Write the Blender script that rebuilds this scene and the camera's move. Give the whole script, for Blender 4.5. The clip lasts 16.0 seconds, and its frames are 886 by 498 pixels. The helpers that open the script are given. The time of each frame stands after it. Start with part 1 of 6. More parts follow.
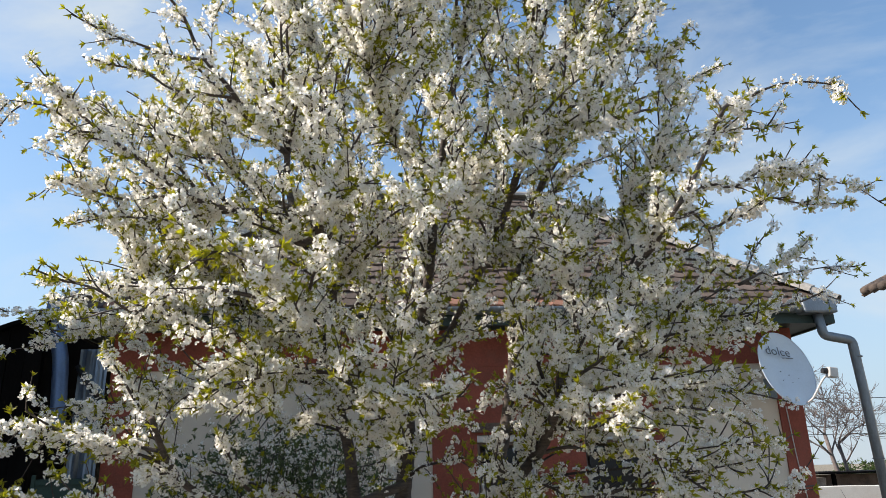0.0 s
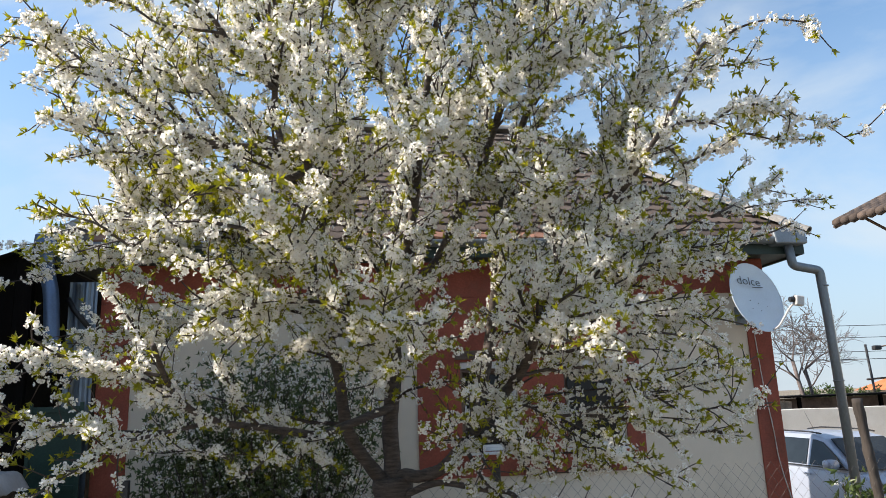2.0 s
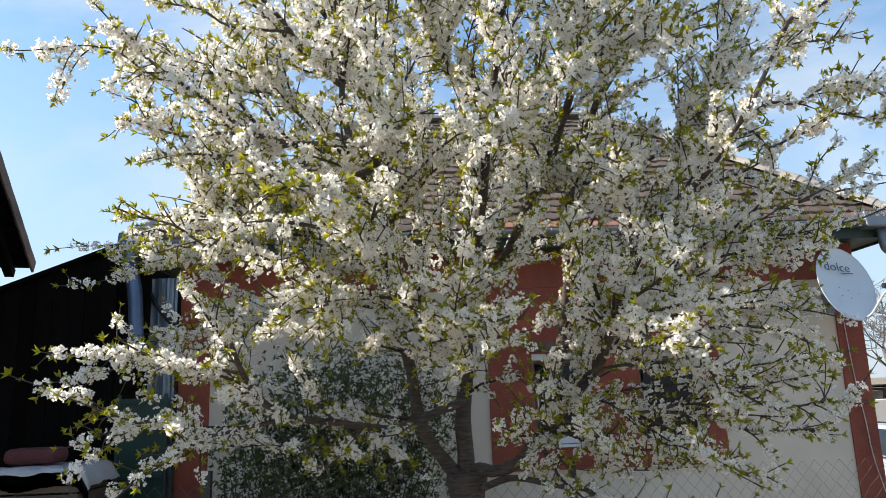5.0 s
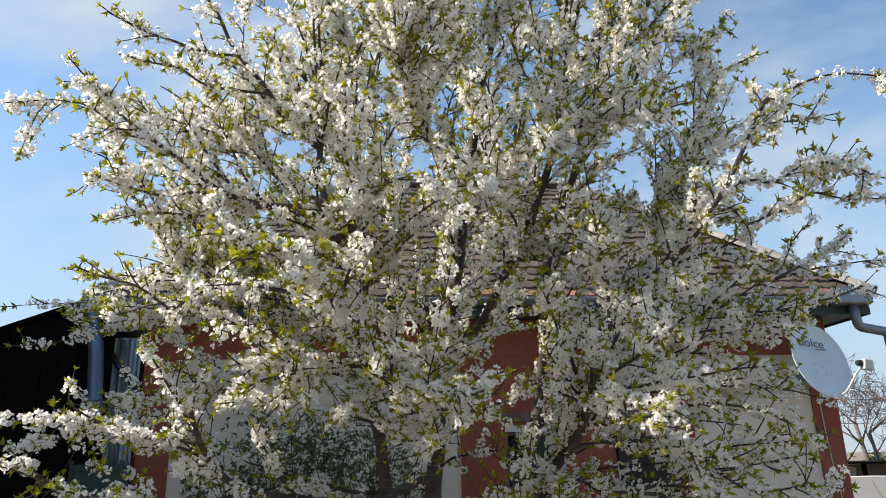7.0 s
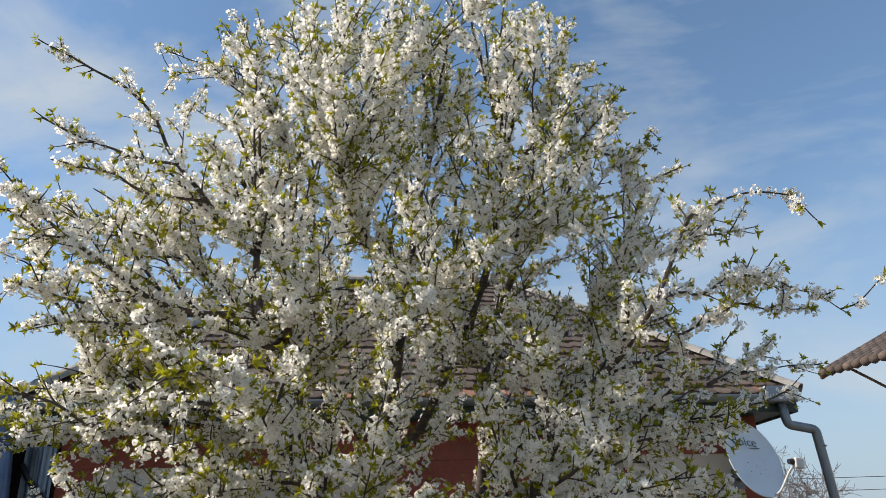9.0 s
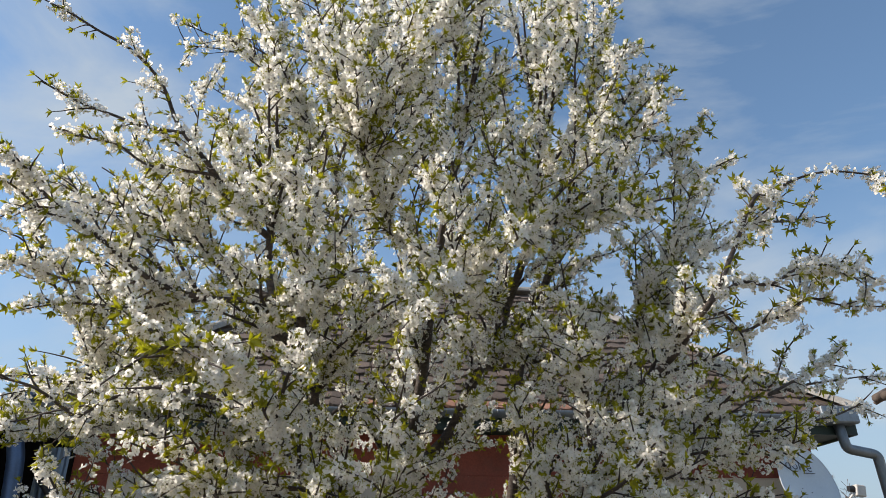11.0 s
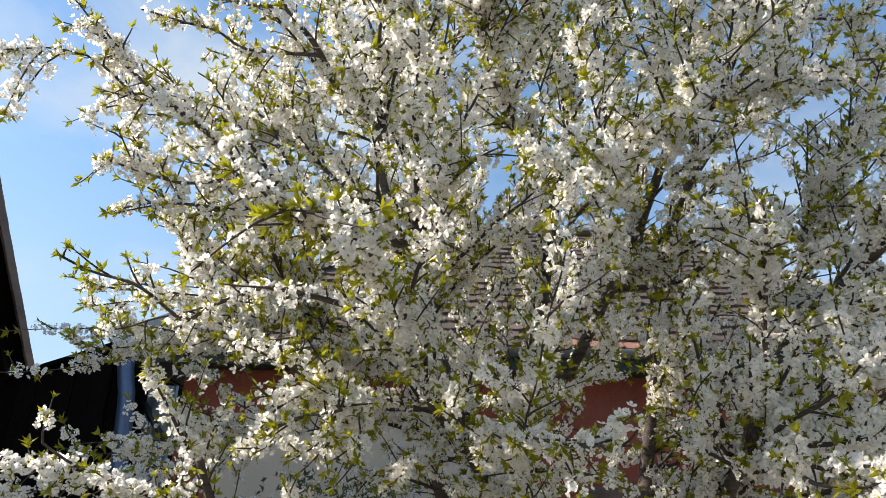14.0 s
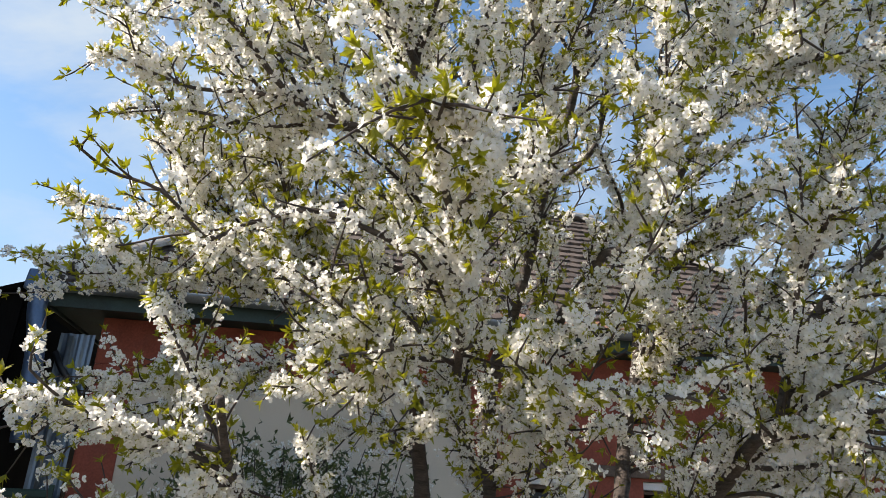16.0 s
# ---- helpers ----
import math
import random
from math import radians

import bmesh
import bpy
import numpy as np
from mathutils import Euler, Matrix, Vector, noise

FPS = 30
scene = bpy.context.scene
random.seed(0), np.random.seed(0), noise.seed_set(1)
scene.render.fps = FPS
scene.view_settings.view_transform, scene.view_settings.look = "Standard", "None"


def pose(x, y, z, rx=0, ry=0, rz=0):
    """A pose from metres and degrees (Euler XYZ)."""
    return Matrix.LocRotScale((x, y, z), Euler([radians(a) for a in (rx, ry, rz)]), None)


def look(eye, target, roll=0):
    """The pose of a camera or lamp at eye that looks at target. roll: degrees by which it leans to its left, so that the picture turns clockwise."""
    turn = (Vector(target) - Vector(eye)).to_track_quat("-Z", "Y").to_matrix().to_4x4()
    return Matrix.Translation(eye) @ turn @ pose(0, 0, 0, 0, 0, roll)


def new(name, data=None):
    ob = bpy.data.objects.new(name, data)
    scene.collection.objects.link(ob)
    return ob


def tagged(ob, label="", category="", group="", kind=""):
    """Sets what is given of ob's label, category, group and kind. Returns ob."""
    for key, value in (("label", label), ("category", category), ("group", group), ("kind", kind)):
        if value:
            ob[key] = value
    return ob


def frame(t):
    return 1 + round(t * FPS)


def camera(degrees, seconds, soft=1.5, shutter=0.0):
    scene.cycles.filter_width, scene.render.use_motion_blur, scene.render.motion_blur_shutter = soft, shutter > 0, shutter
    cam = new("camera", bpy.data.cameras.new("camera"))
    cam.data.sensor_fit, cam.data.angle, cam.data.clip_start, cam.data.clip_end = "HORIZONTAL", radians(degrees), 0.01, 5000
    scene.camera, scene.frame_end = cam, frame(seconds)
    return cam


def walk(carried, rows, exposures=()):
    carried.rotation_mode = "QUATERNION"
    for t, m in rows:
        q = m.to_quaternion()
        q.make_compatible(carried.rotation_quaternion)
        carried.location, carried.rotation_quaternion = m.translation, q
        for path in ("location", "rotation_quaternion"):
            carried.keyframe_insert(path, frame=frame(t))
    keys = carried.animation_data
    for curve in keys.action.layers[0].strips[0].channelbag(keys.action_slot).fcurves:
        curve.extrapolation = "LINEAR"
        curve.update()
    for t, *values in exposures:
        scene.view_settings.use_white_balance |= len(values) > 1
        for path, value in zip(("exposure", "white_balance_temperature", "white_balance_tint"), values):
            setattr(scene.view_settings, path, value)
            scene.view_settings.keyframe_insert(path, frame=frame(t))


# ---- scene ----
cam = camera(64.6, 16.0, soft=0.6)
PATH = [
    (0, (-0.701, 0.553, 1.578), (-0.506, 2.448, 2.186), -1.6),
    (0.5, (-0.723, 0.489, 1.559), (-0.535, 2.413, 2.072), -2.1),
    (1, (-0.706, 0.44, 1.538), (-0.487, 2.381, 1.968), -2.0),
    (1.5, (-0.722, 0.414, 1.54), (-0.47, 2.353, 1.964), -2.2),
    (2, (-0.74, 0.412, 1.538), (-0.493, 2.351, 1.961), -2.1),
    (2.5, (-0.777, 0.411, 1.519), (-0.565, 2.354, 1.942), -1.8),
    (3, (-0.778, 0.406, 1.51), (-0.628, 2.357, 1.925), -1.9),
    (3.5, (-0.798, 0.402, 1.472), (-0.7, 2.358, 1.878), -3.2),
    (3.7, (-0.783, 0.421, 1.484), (-0.703, 2.381, 1.876), -3.6),
    (5.8, (-0.741, 0.514, 1.611), (-0.682, 2.471, 2.016), -1.1),
    (6, (-0.735, 0.537, 1.594), (-0.67, 2.487, 2.035), -1.0),
    (6.5, (-0.745, 0.536, 1.621), (-0.652, 2.47, 2.119), -0.8),
    (7, (-0.75, 0.548, 1.633), (-0.622, 2.461, 2.202), -1.0),
    (7.5, (-0.762, 0.549, 1.668), (-0.583, 2.445, 2.28), -1.6),
    (8, (-0.744, 0.547, 1.701), (-0.509, 2.433, 2.324), -2.2),
    (8.5, (-0.748, 0.518, 1.72), (-0.464, 2.353, 2.462), -2.4),
    (8.7, (-0.753, 0.516, 1.724), (-0.454, 2.334, 2.501), -2.6),
    (10.8, (-0.665, 0.848, 1.708), (-0.431, 2.638, 2.569), -0.8),
    (11, (-0.671, 0.929, 1.719), (-0.469, 2.724, 2.576), -0.5),
    (11.5, (-0.688, 1.091, 1.709), (-0.489, 2.909, 2.519), -0.6),
    (12, (-0.735, 1.276, 1.703), (-0.544, 3.101, 2.498), -1.2),
    (12.5, (-0.765, 1.382, 1.672), (-0.608, 3.214, 2.459), -0.8),
    (13, (-0.815, 1.431, 1.654), (-0.712, 3.268, 2.439), -0.1),
    (13.5, (-0.848, 1.45, 1.646), (-0.846, 3.294, 2.419), 1.2),
    (14, (-0.858, 1.476, 1.63), (-0.887, 3.327, 2.388), 1.4),
    (14.5, (-0.867, 1.52, 1.617), (-0.922, 3.391, 2.322), 0.9),
    (15, (-1.035, 1.594, 1.563), (-1.103, 3.478, 2.231), 0.5),
    (15.5, (-1.265, 1.672, 1.561), (-1.201, 3.559, 2.219), 1.0),
    (16, (-1.406, 1.766, 1.539), (-1.129, 3.611, 2.258), 2.7),
]
walk(cam, [(t, look(e, g, r)) for t, e, g, r in PATH], exposures=[(0, 0.80), (1.5, 0.88), (3, 0.96), (3.5, 1.0), (6, 0.95), (7, 0.78), (8.5, 0.53), (11, 0.49), (12, 0.72), (13.5, 0.84), (14.5, 0.88), (16, 0.88)])

SUN_STRENGTH = 4.5
SKY_STRENGTH = 0.102
FRONT_CELL, MID_CELL, BACK_CELL = 0.275, 0.245, 0.265     # spacing of the added shoots
DENSE = 0.92           # share of buds that carry a blossom cluster

GROUND = -0.5          # yard level; the eye is held about two metres above it
WALL_Y = 8.41          # front wall of the house
EAVE_Y, EAVE_Z = 8.0, 3.25

# ---- world and sun ----
SUN_DIR = Vector((-0.79, 0.03, 0.60)).normalized()
world = bpy.data.worlds.new("sky")
scene.world = world
world.use_nodes = True
wn, wl = world.node_tree.nodes, world.node_tree.links
wn.clear()
w_out = wn.new("ShaderNodeOutputWorld")
w_bg = wn.new("ShaderNodeBackground")
w_bg.inputs["Strength"].default_value = SKY_STRENGTH
sky = wn.new("ShaderNodeTexSky")
sky.sky_type = "NISHITA"
sky.sun_disc = False
sky.sun_elevation = math.asin(SUN_DIR.z)
sky.sun_rotation = math.atan2(SUN_DIR.x, SUN_DIR.y)
sky.air_density, sky.dust_density, sky.ozone_density = 1.0, 0.3, 1.6
w_co = wn.new("ShaderNodeTexCoord")
w_map = wn.new("ShaderNodeMapping")
w_map.inputs["Scale"].default_value = (1.0, 1.0, 2.6)
w_map.inputs["Rotation"].default_value = (0.1, 0.3, 0.5)
w_noise = wn.new("ShaderNodeTexNoise")
w_noise.inputs["Scale"].default_value = 2.1
w_noise.inputs["Detail"].default_value = 7.0
w_noise.inputs["Roughness"].default_value = 0.55
w_noise.inputs["Distortion"].default_value = 0.6
w_ramp = wn.new("ShaderNodeValToRGB")
w_ramp.color_ramp.elements[0].position = 0.46
w_ramp.color_ramp.elements[0].color = (0, 0, 0, 1)
w_ramp.color_ramp.elements[1].position = 0.70
w_ramp.color_ramp.elements[1].color = (1, 1, 1, 1)
w_sep = wn.new("ShaderNodeSeparateXYZ")
w_low = wn.new("ShaderNodeMapRange")          # thicker haze and cloud towards the horizon
w_low.inputs["From Min"].default_value = 0.45
w_low.inputs["From Max"].default_value = 0.05
w_low.inputs["To Min"].default_value = 0.02
w_low.inputs["To Max"].default_value = 0.88
w_mul = wn.new("ShaderNodeMath")
w_mul.operation = "MULTIPLY"
w_mix = wn.new("ShaderNodeMix")
w_mix.data_type = "RGBA"
w_mix.inputs["B"].default_value = (2.7, 3.3, 4.05, 1)
w_cloud = wn.new("ShaderNodeMix")
w_cloud.data_type = "RGBA"
w_cloud.inputs["B"].default_value = (4.1, 4.5, 4.8, 1)
wl.new(w_co.outputs["Generated"], w_map.inputs["Vector"])
wl.new(w_map.outputs["Vector"], w_noise.inputs["Vector"])
wl.new(w_noise.outputs["Fac"], w_ramp.inputs["Fac"])
wl.new(w_co.outputs["Generated"], w_sep.inputs["Vector"])
wl.new(w_sep.outputs["Z"], w_low.inputs["Value"])
wl.new(w_ramp.outputs["Color"], w_mul.inputs[0])
w_mul.inputs[1].default_value = 0.75
wl.new(w_low.outputs["Result"], w_mix.inputs["Factor"])
wl.new(w_mul.outputs["Value"], w_cloud.inputs["Factor"])
wl.new(w_mix.outputs["Result"], w_cloud.inputs["A"])
w_tint = wn.new("ShaderNodeMix")
w_tint.data_type, w_tint.blend_type = "RGBA", "MULTIPLY"
w_tint.inputs["Factor"].default_value = 1.0
w_tint.inputs["B"].default_value = (1.10, 1.20, 1.20, 1)
wl.new(sky.outputs["Color"], w_tint.inputs["A"])
wl.new(w_tint.outputs["Result"], w_mix.inputs["A"])
wl.new(w_cloud.outputs["Result"], w_bg.inputs["Color"])
wl.new(w_bg.outputs["Background"], w_out.inputs["Surface"])

sun_data = bpy.data.lights.new("sun", "SUN")
sun_data.energy, sun_data.angle, sun_data.color = SUN_STRENGTH, radians(0.5), (1.0, 0.89, 0.775)
sun = new("sun", sun_data)
sun.matrix_world = look(SUN_DIR * 60, (0, 0, 0))


# ---- materials ----
def material(name, base, rough=0.8, metal=0.0, spread=0.12, scale=6.0, fine=60.0, bump=0.15, dirt=None, dirt_amount=0.4,
             stretch=(1, 1, 1), random=0.0, island=False, spec=0.5, translucent=0.0, glow_through=None):
    """A surface with broad stains, fine grain and relief; random varies it from piece to piece."""
    m = bpy.data.materials.new(name)
    m.use_nodes = True
    n, l = m.node_tree.nodes, m.node_tree.links
    bsdf = n["Principled BSDF"]
    out = n["Material Output"]
    co = n.new("ShaderNodeTexCoord")
    mp = n.new("ShaderNodeMapping")
    mp.inputs["Scale"].default_value = stretch
    l.new(co.outputs["Object"], mp.inputs["Vector"])
    broad, grain = n.new("ShaderNodeTexNoise"), n.new("ShaderNodeTexNoise")
    broad.inputs["Scale"].default_value, broad.inputs["Detail"].default_value = scale, 5
    grain.inputs["Scale"].default_value, grain.inputs["Detail"].default_value = fine, 3
    l.new(mp.outputs["Vector"], broad.inputs["Vector"])
    l.new(mp.outputs["Vector"], grain.inputs["Vector"])
    dark = [c * (1 - 1.6 * spread) for c in base]
    light = [min(1, c * (1 + spread)) for c in base]
    ramp = n.new("ShaderNodeValToRGB")
    ramp.color_ramp.elements[0].position, ramp.color_ramp.elements[0].color = 0.3, (*dark, 1)
    ramp.color_ramp.elements[1].position, ramp.color_ramp.elements[1].color = 0.7, (*light, 1)
    mixf = n.new("ShaderNodeMix")
    mixf.inputs["Factor"].default_value = 0.4
    l.new(broad.outputs["Fac"], mixf.inputs["A"])
    l.new(grain.outputs["Fac"], mixf.inputs["B"])
    l.new(mixf.outputs["Result"], ramp.inputs["Fac"])
    colour = ramp.outputs["Color"]
    if dirt:
        spots = n.new("ShaderNodeTexNoise")
        spots.inputs["Scale"].default_value, spots.inputs["Detail"].default_value = scale * 0.6, 8
        spots.inputs["Roughness"].default_value = 0.7
        l.new(mp.outputs["Vector"], spots.inputs["Vector"])
        cut = n.new("ShaderNodeMapRange")
        cut.inputs["From Min"].default_value, cut.inputs["From Max"].default_value = 0.52, 0.72
        cut.inputs["To Max"].default_value = dirt_amount
        l.new(spots.outputs["Fac"], cut.inputs["Value"])
        md = n.new("ShaderNodeMix")
        md.data_type = "RGBA"
        md.inputs["B"].default_value = (*dirt, 1)
        l.new(cut.outputs["Result"], md.inputs["Factor"])
        l.new(colour, md.inputs["A"])
        colour = md.outputs["Result"]
    if random or island:
        hsv = n.new("ShaderNodeHueSaturation")
        rng = n.new("ShaderNodeMapRange")
        rng.inputs["To Min"].default_value, rng.inputs["To Max"].default_value = 1 - random, 1 + random
        if island:
            geo = n.new("ShaderNodeNewGeometry")
            l.new(geo.outputs["Random Per Island"], rng.inputs["Value"])
        else:
            info = n.new("ShaderNodeObjectInfo")
            l.new(info.outputs["Random"], rng.inputs["Value"])
        l.new(rng.outputs["Result"], hsv.inputs["Value"])
        l.new(colour, hsv.inputs["Color"])
        colour = hsv.outputs["Color"]
    l.new(colour, bsdf.inputs["Base Color"])
    bsdf.inputs["Roughness"].default_value = rough
    bsdf.inputs["Metallic"].default_value = metal
    bsdf.inputs["Specular IOR Level"].default_value = spec
    if bump:
        bp = n.new("ShaderNodeBump")
        bp.inputs["Strength"].default_value = bump
        bp.inputs["Distance"].default_value = 0.01
        l.new(mixf.outputs["Result"], bp.inputs["Height"])
        l.new(bp.outputs["Normal"], bsdf.inputs["Normal"])
    if translucent:
        tr = n.new("ShaderNodeBsdfTranslucent")
        if glow_through:
            tint = n.new("ShaderNodeMix")
            tint.data_type, tint.blend_type = "RGBA", "MULTIPLY"
            tint.inputs["Factor"].default_value = 1.0
            tint.inputs["B"].default_value = (*glow_through, 1)
            l.new(colour, tint.inputs["A"])
            l.new(tint.outputs["Result"], tr.inputs["Color"])
        else:
            l.new(colour, tr.inputs["Color"])
        ms = n.new("ShaderNodeMixShader")
        ms.inputs["Fac"].default_value = translucent
        l.new(bsdf.outputs["BSDF"], ms.inputs[1])
        l.new(tr.outputs["BSDF"], ms.inputs[2])
        l.new(ms.outputs["Shader"], out.inputs["Surface"])
    return m


M_PETAL = material("petal", (0.96, 0.94, 0.90), 0.7, spread=0.02, scale=30, fine=200, bump=0.05, random=0.03, island=True, spec=0.25, translucent=0.58)
M_EYE = material("flower_eye", (0.42, 0.40, 0.10), 0.7, spread=0.2, scale=40, fine=200, bump=0, random=0.3, island=True)
M_LEAF = material("young_leaf", (0.31, 0.30, 0.024), 0.45, spread=0.25, scale=9, fine=80, bump=0.1, random=0.35, island=True, spec=0.4,
                  translucent=0.5, glow_through=(1.2, 1.25, 0.45))
M_BARK = material("cherry_bark", (0.080, 0.062, 0.052), 0.8, spread=0.55, scale=14, fine=95, bump=1.0, stretch=(0.8, 0.8, 4.5),
                  dirt=(0.15, 0.125, 0.108), dirt_amount=0.7)
M_TWIG = material("twig_bark", (0.050, 0.036, 0.030), 0.75, spread=0.35, scale=25, fine=140, bump=0.3)
M_DARKLEAF = material("dark_leaf", (0.085, 0.115, 0.035), 0.35, spread=0.3, scale=9, fine=60, bump=0.1, random=0.4, island=True, translucent=0.25)
M_HEDGELEAF = material("hedge_leaf", (0.075, 0.115, 0.025), 0.4, spread=0.3, scale=9, fine=60, bump=0.1, random=0.4, island=True, translucent=0.35)
M_RED = material("red_plaster", (0.285, 0.074, 0.046), 0.9, spread=0.26, scale=3.4, fine=60, bump=0.4, dirt=(0.20, 0.075, 0.052), dirt_amount=0.75)
M_CREAM = material("cream_plaster", (0.68, 0.595, 0.485), 0.92, spread=0.08, scale=1.6, fine=110, bump=0.35, dirt=(0.46, 0.41, 0.33), dirt_amount=0.45)
M_TILE = material("old_roof_tile", (0.108, 0.080, 0.064), 0.9, spread=0.3, scale=7, fine=60, bump=0.6, dirt=(0.095, 0.085, 0.075), dirt_amount=0.7, random=0.35)
M_TILE_ISLE = material("old_roof_tile_row", (0.108, 0.080, 0.064), 0.9, spread=0.3, scale=7, fine=60, bump=0.6, dirt=(0.095, 0.085, 0.075), dirt_amount=0.7,
                       random=0.35, island=True)
M_NEWTILE = material("orange_roof_tile", (0.28, 0.14, 0.09), 0.85, spread=0.2, scale=7, fine=60, bump=0.5, random=0.25, dirt=(0.3, 0.16, 0.11), dirt_amount=0.5)
M_ROOFBASE = material("roof_batten", (0.03, 0.027, 0.025), 0.95, spread=0.3)
M_MORTAR = material("ridge_mortar", (0.36, 0.34, 0.31), 0.95, spread=0.25, scale=6, fine=50, bump=0.7, dirt=(0.2, 0.19, 0.17), dirt_amount=0.6, random=0.2)
M_ZINC = material("zinc", (0.22, 0.245, 0.265), 0.5, metal=0.6, spread=0.18, scale=5, fine=70, bump=0.1, dirt=(0.14, 0.15, 0.15), dirt_amount=0.6, stretch=(1, 1, 0.4))
M_BLUEZINC = material("blue_grey_zinc", (0.11, 0.17, 0.29), 0.45, metal=0.6, spread=0.15, scale=4, fine=60, bump=0.08, dirt=(0.2, 0.25, 0.32), dirt_amount=0.4)
M_PALEBLUE = material("pale_blue_sheet", (0.16, 0.21, 0.28), 0.3, metal=0.4, spread=0.2, scale=4, fine=50, bump=0.15, dirt=(0.05, 0.06, 0.08), dirt_amount=0.6, stretch=(1, 1, 0.3))
M_SOFFIT = material("dark_green_board", (0.022, 0.045, 0.040), 0.6, spread=0.3, scale=5, fine=60, bump=0.2)
# black boards, set darker than their own tone to hold the shade there
M_BLACKWOOD = material("shaded_black_boards", (0.005, 0.0044, 0.0042), 0.9, spec=0.08, spread=0.35, scale=5, fine=70, bump=0.4, stretch=(1, 1, 0.15), random=0.4)
M_OLDWOOD = material("weathered_wood", (0.15, 0.105, 0.08), 0.9, spread=0.4, scale=5, fine=60, bump=0.6, stretch=(1, 0.2, 1), dirt=(0.07, 0.05, 0.04), dirt_amount=0.6)
M_POSTWOOD = material("grey_post_wood", (0.06, 0.05, 0.043), 0.9, spread=0.4, scale=9, fine=60, bump=0.7, stretch=(1, 1, 0.15), dirt=(0.09, 0.07, 0.06), dirt_amount=0.6)
M_PVC = material("white_window_frame", (0.72, 0.73, 0.75), 0.4, spread=0.04, scale=6, fine=60, bump=0.03, dirt=(0.5, 0.5, 0.5), dirt_amount=0.25)
M_DARKGLASS = material("dark_window_glass", (0.010, 0.011, 0.013), 0.12, spread=0.15, scale=2, fine=9, bump=0.0, spec=0.25)
M_DISH = material("dish_enamel", (0.60, 0.67, 0.73), 0.38, spread=0.05, scale=5, fine=60, bump=0.04, dirt=(0.42, 0.46, 0.5), dirt_amount=0.3)
M_INK = material("dark_print", (0.075, 0.08, 0.095), 0.5, spread=0.1, bump=0)
M_PLASTIC = material("pale_plastic", (0.55, 0.53, 0.50), 0.45, spread=0.1, scale=9, bump=0.05)
M_BLACK = material("black_plastic", (0.02, 0.02, 0.022), 0.5, spread=0.2, bump=0.05)
M_WIRE = material("galvanised_wire", (0.13, 0.12, 0.11), 0.75, metal=0.1, spread=0.3, scale=12, bump=0.1, dirt=(0.16, 0.1, 0.07), dirt_amount=0.5)
M_CABLE = material("white_cable", (0.55, 0.5, 0.46), 0.6, spread=0.1, bump=0)
# out of view; pale base chosen to bounce light up into the crown
M_SOIL = material("yard_ground", (0.245, 0.21, 0.155), 0.95, spread=0.4, scale=1.2, fine=25, bump=0.8, dirt=(0.16, 0.15, 0.08), dirt_amount=0.6)
M_CARPAINT = material("silver_blue_car_paint", (0.34, 0.38, 0.46), 0.3, metal=0.1, spread=0.04, scale=3, fine=200, bump=0.02, dirt=(0.36, 0.36, 0.36), dirt_amount=0.25)
M_CARGLASS = material("dark_car_glass", (0.02, 0.026, 0.032), 0.05, spread=0.2, scale=2, fine=6, bump=0, spec=0.3)
M_TYRE = material("tyre_rubber", (0.02, 0.02, 0.02), 0.9, spread=0.2, bump=0.2)
M_WHITEWALL = material("whitewashed_wall", (0.66, 0.64, 0.60), 0.9, spread=0.08, scale=1.0, fine=40, bump=0.4, dirt=(0.46, 0.42, 0.36), dirt_amount=0.5)
M_STONE = material("old_masonry", (0.33, 0.26, 0.20), 0.95, spread=0.35, scale=2.5, fine=30, bump=0.8, dirt=(0.1, 0.085, 0.07), dirt_amount=0.8)
M_BARETREE = material("bare_bark", (0.16, 0.13, 0.12), 0.9, spread=0.3, scale=7, fine=40, bump=0.3)
M_ORANGE = material("orange_far_tile", (0.50, 0.16, 0.06), 0.85, spread=0.2, scale=3, fine=30, bump=0.4)
M_TARP = material("pale_plastic_sheet", (0.45, 0.45, 0.46), 0.35, spread=0.12, scale=4, fine=30, bump=0.6, dirt=(0.3, 0.28, 0.26), dirt_amount=0.5)
M_GREENMETAL = material("green_sheet_metal", (0.02, 0.055, 0.042), 0.5, metal=0.2, spread=0.25, scale=4, bump=0.1)
M_CRATE = material("crate_boards", (0.12, 0.09, 0.065), 0.9, spread=0.35, scale=6, fine=50, bump=0.5, stretch=(0.2, 1, 1))
M_REDCLOTH = material("faded_red_cover", (0.12, 0.035, 0.032), 0.8, spread=0.25, scale=5, bump=0.3)


# ---- mesh helpers ----
def thing(name, label, category, x=0, y=0, z=0, group="", kind=""):
    e = new(name)
    e.empty_display_size = 0.1
    e.location = (x, y, z)
    bpy.context.view_layer.update()
    return tagged(e, label, category, group, kind)


def put(name, me, mat, parent=None, label="", smooth=False):
    mats = mat if isinstance(mat, (list, tuple)) else [mat]
    for m in mats:
        me.materials.append(m)
    if smooth:
        me.polygons.foreach_set("use_smooth", [True] * len(me.polygons))
    ob = new(name, me)
    if parent:
        ob.parent = parent
        ob.matrix_parent_inverse = Matrix.Translation(-parent.location) if parent.type == "EMPTY" else Matrix()
    if label:
        ob["label"] = label
    return ob


def part(name, bm, mat, parent=None, label="", smooth=False):
    """Links a bmesh as one mesh object under a thing or a part."""
    me = bpy.data.meshes.new(name)
    bm.to_mesh(me)
    bm.free()
    return put(name, me, mat, parent, label, smooth)


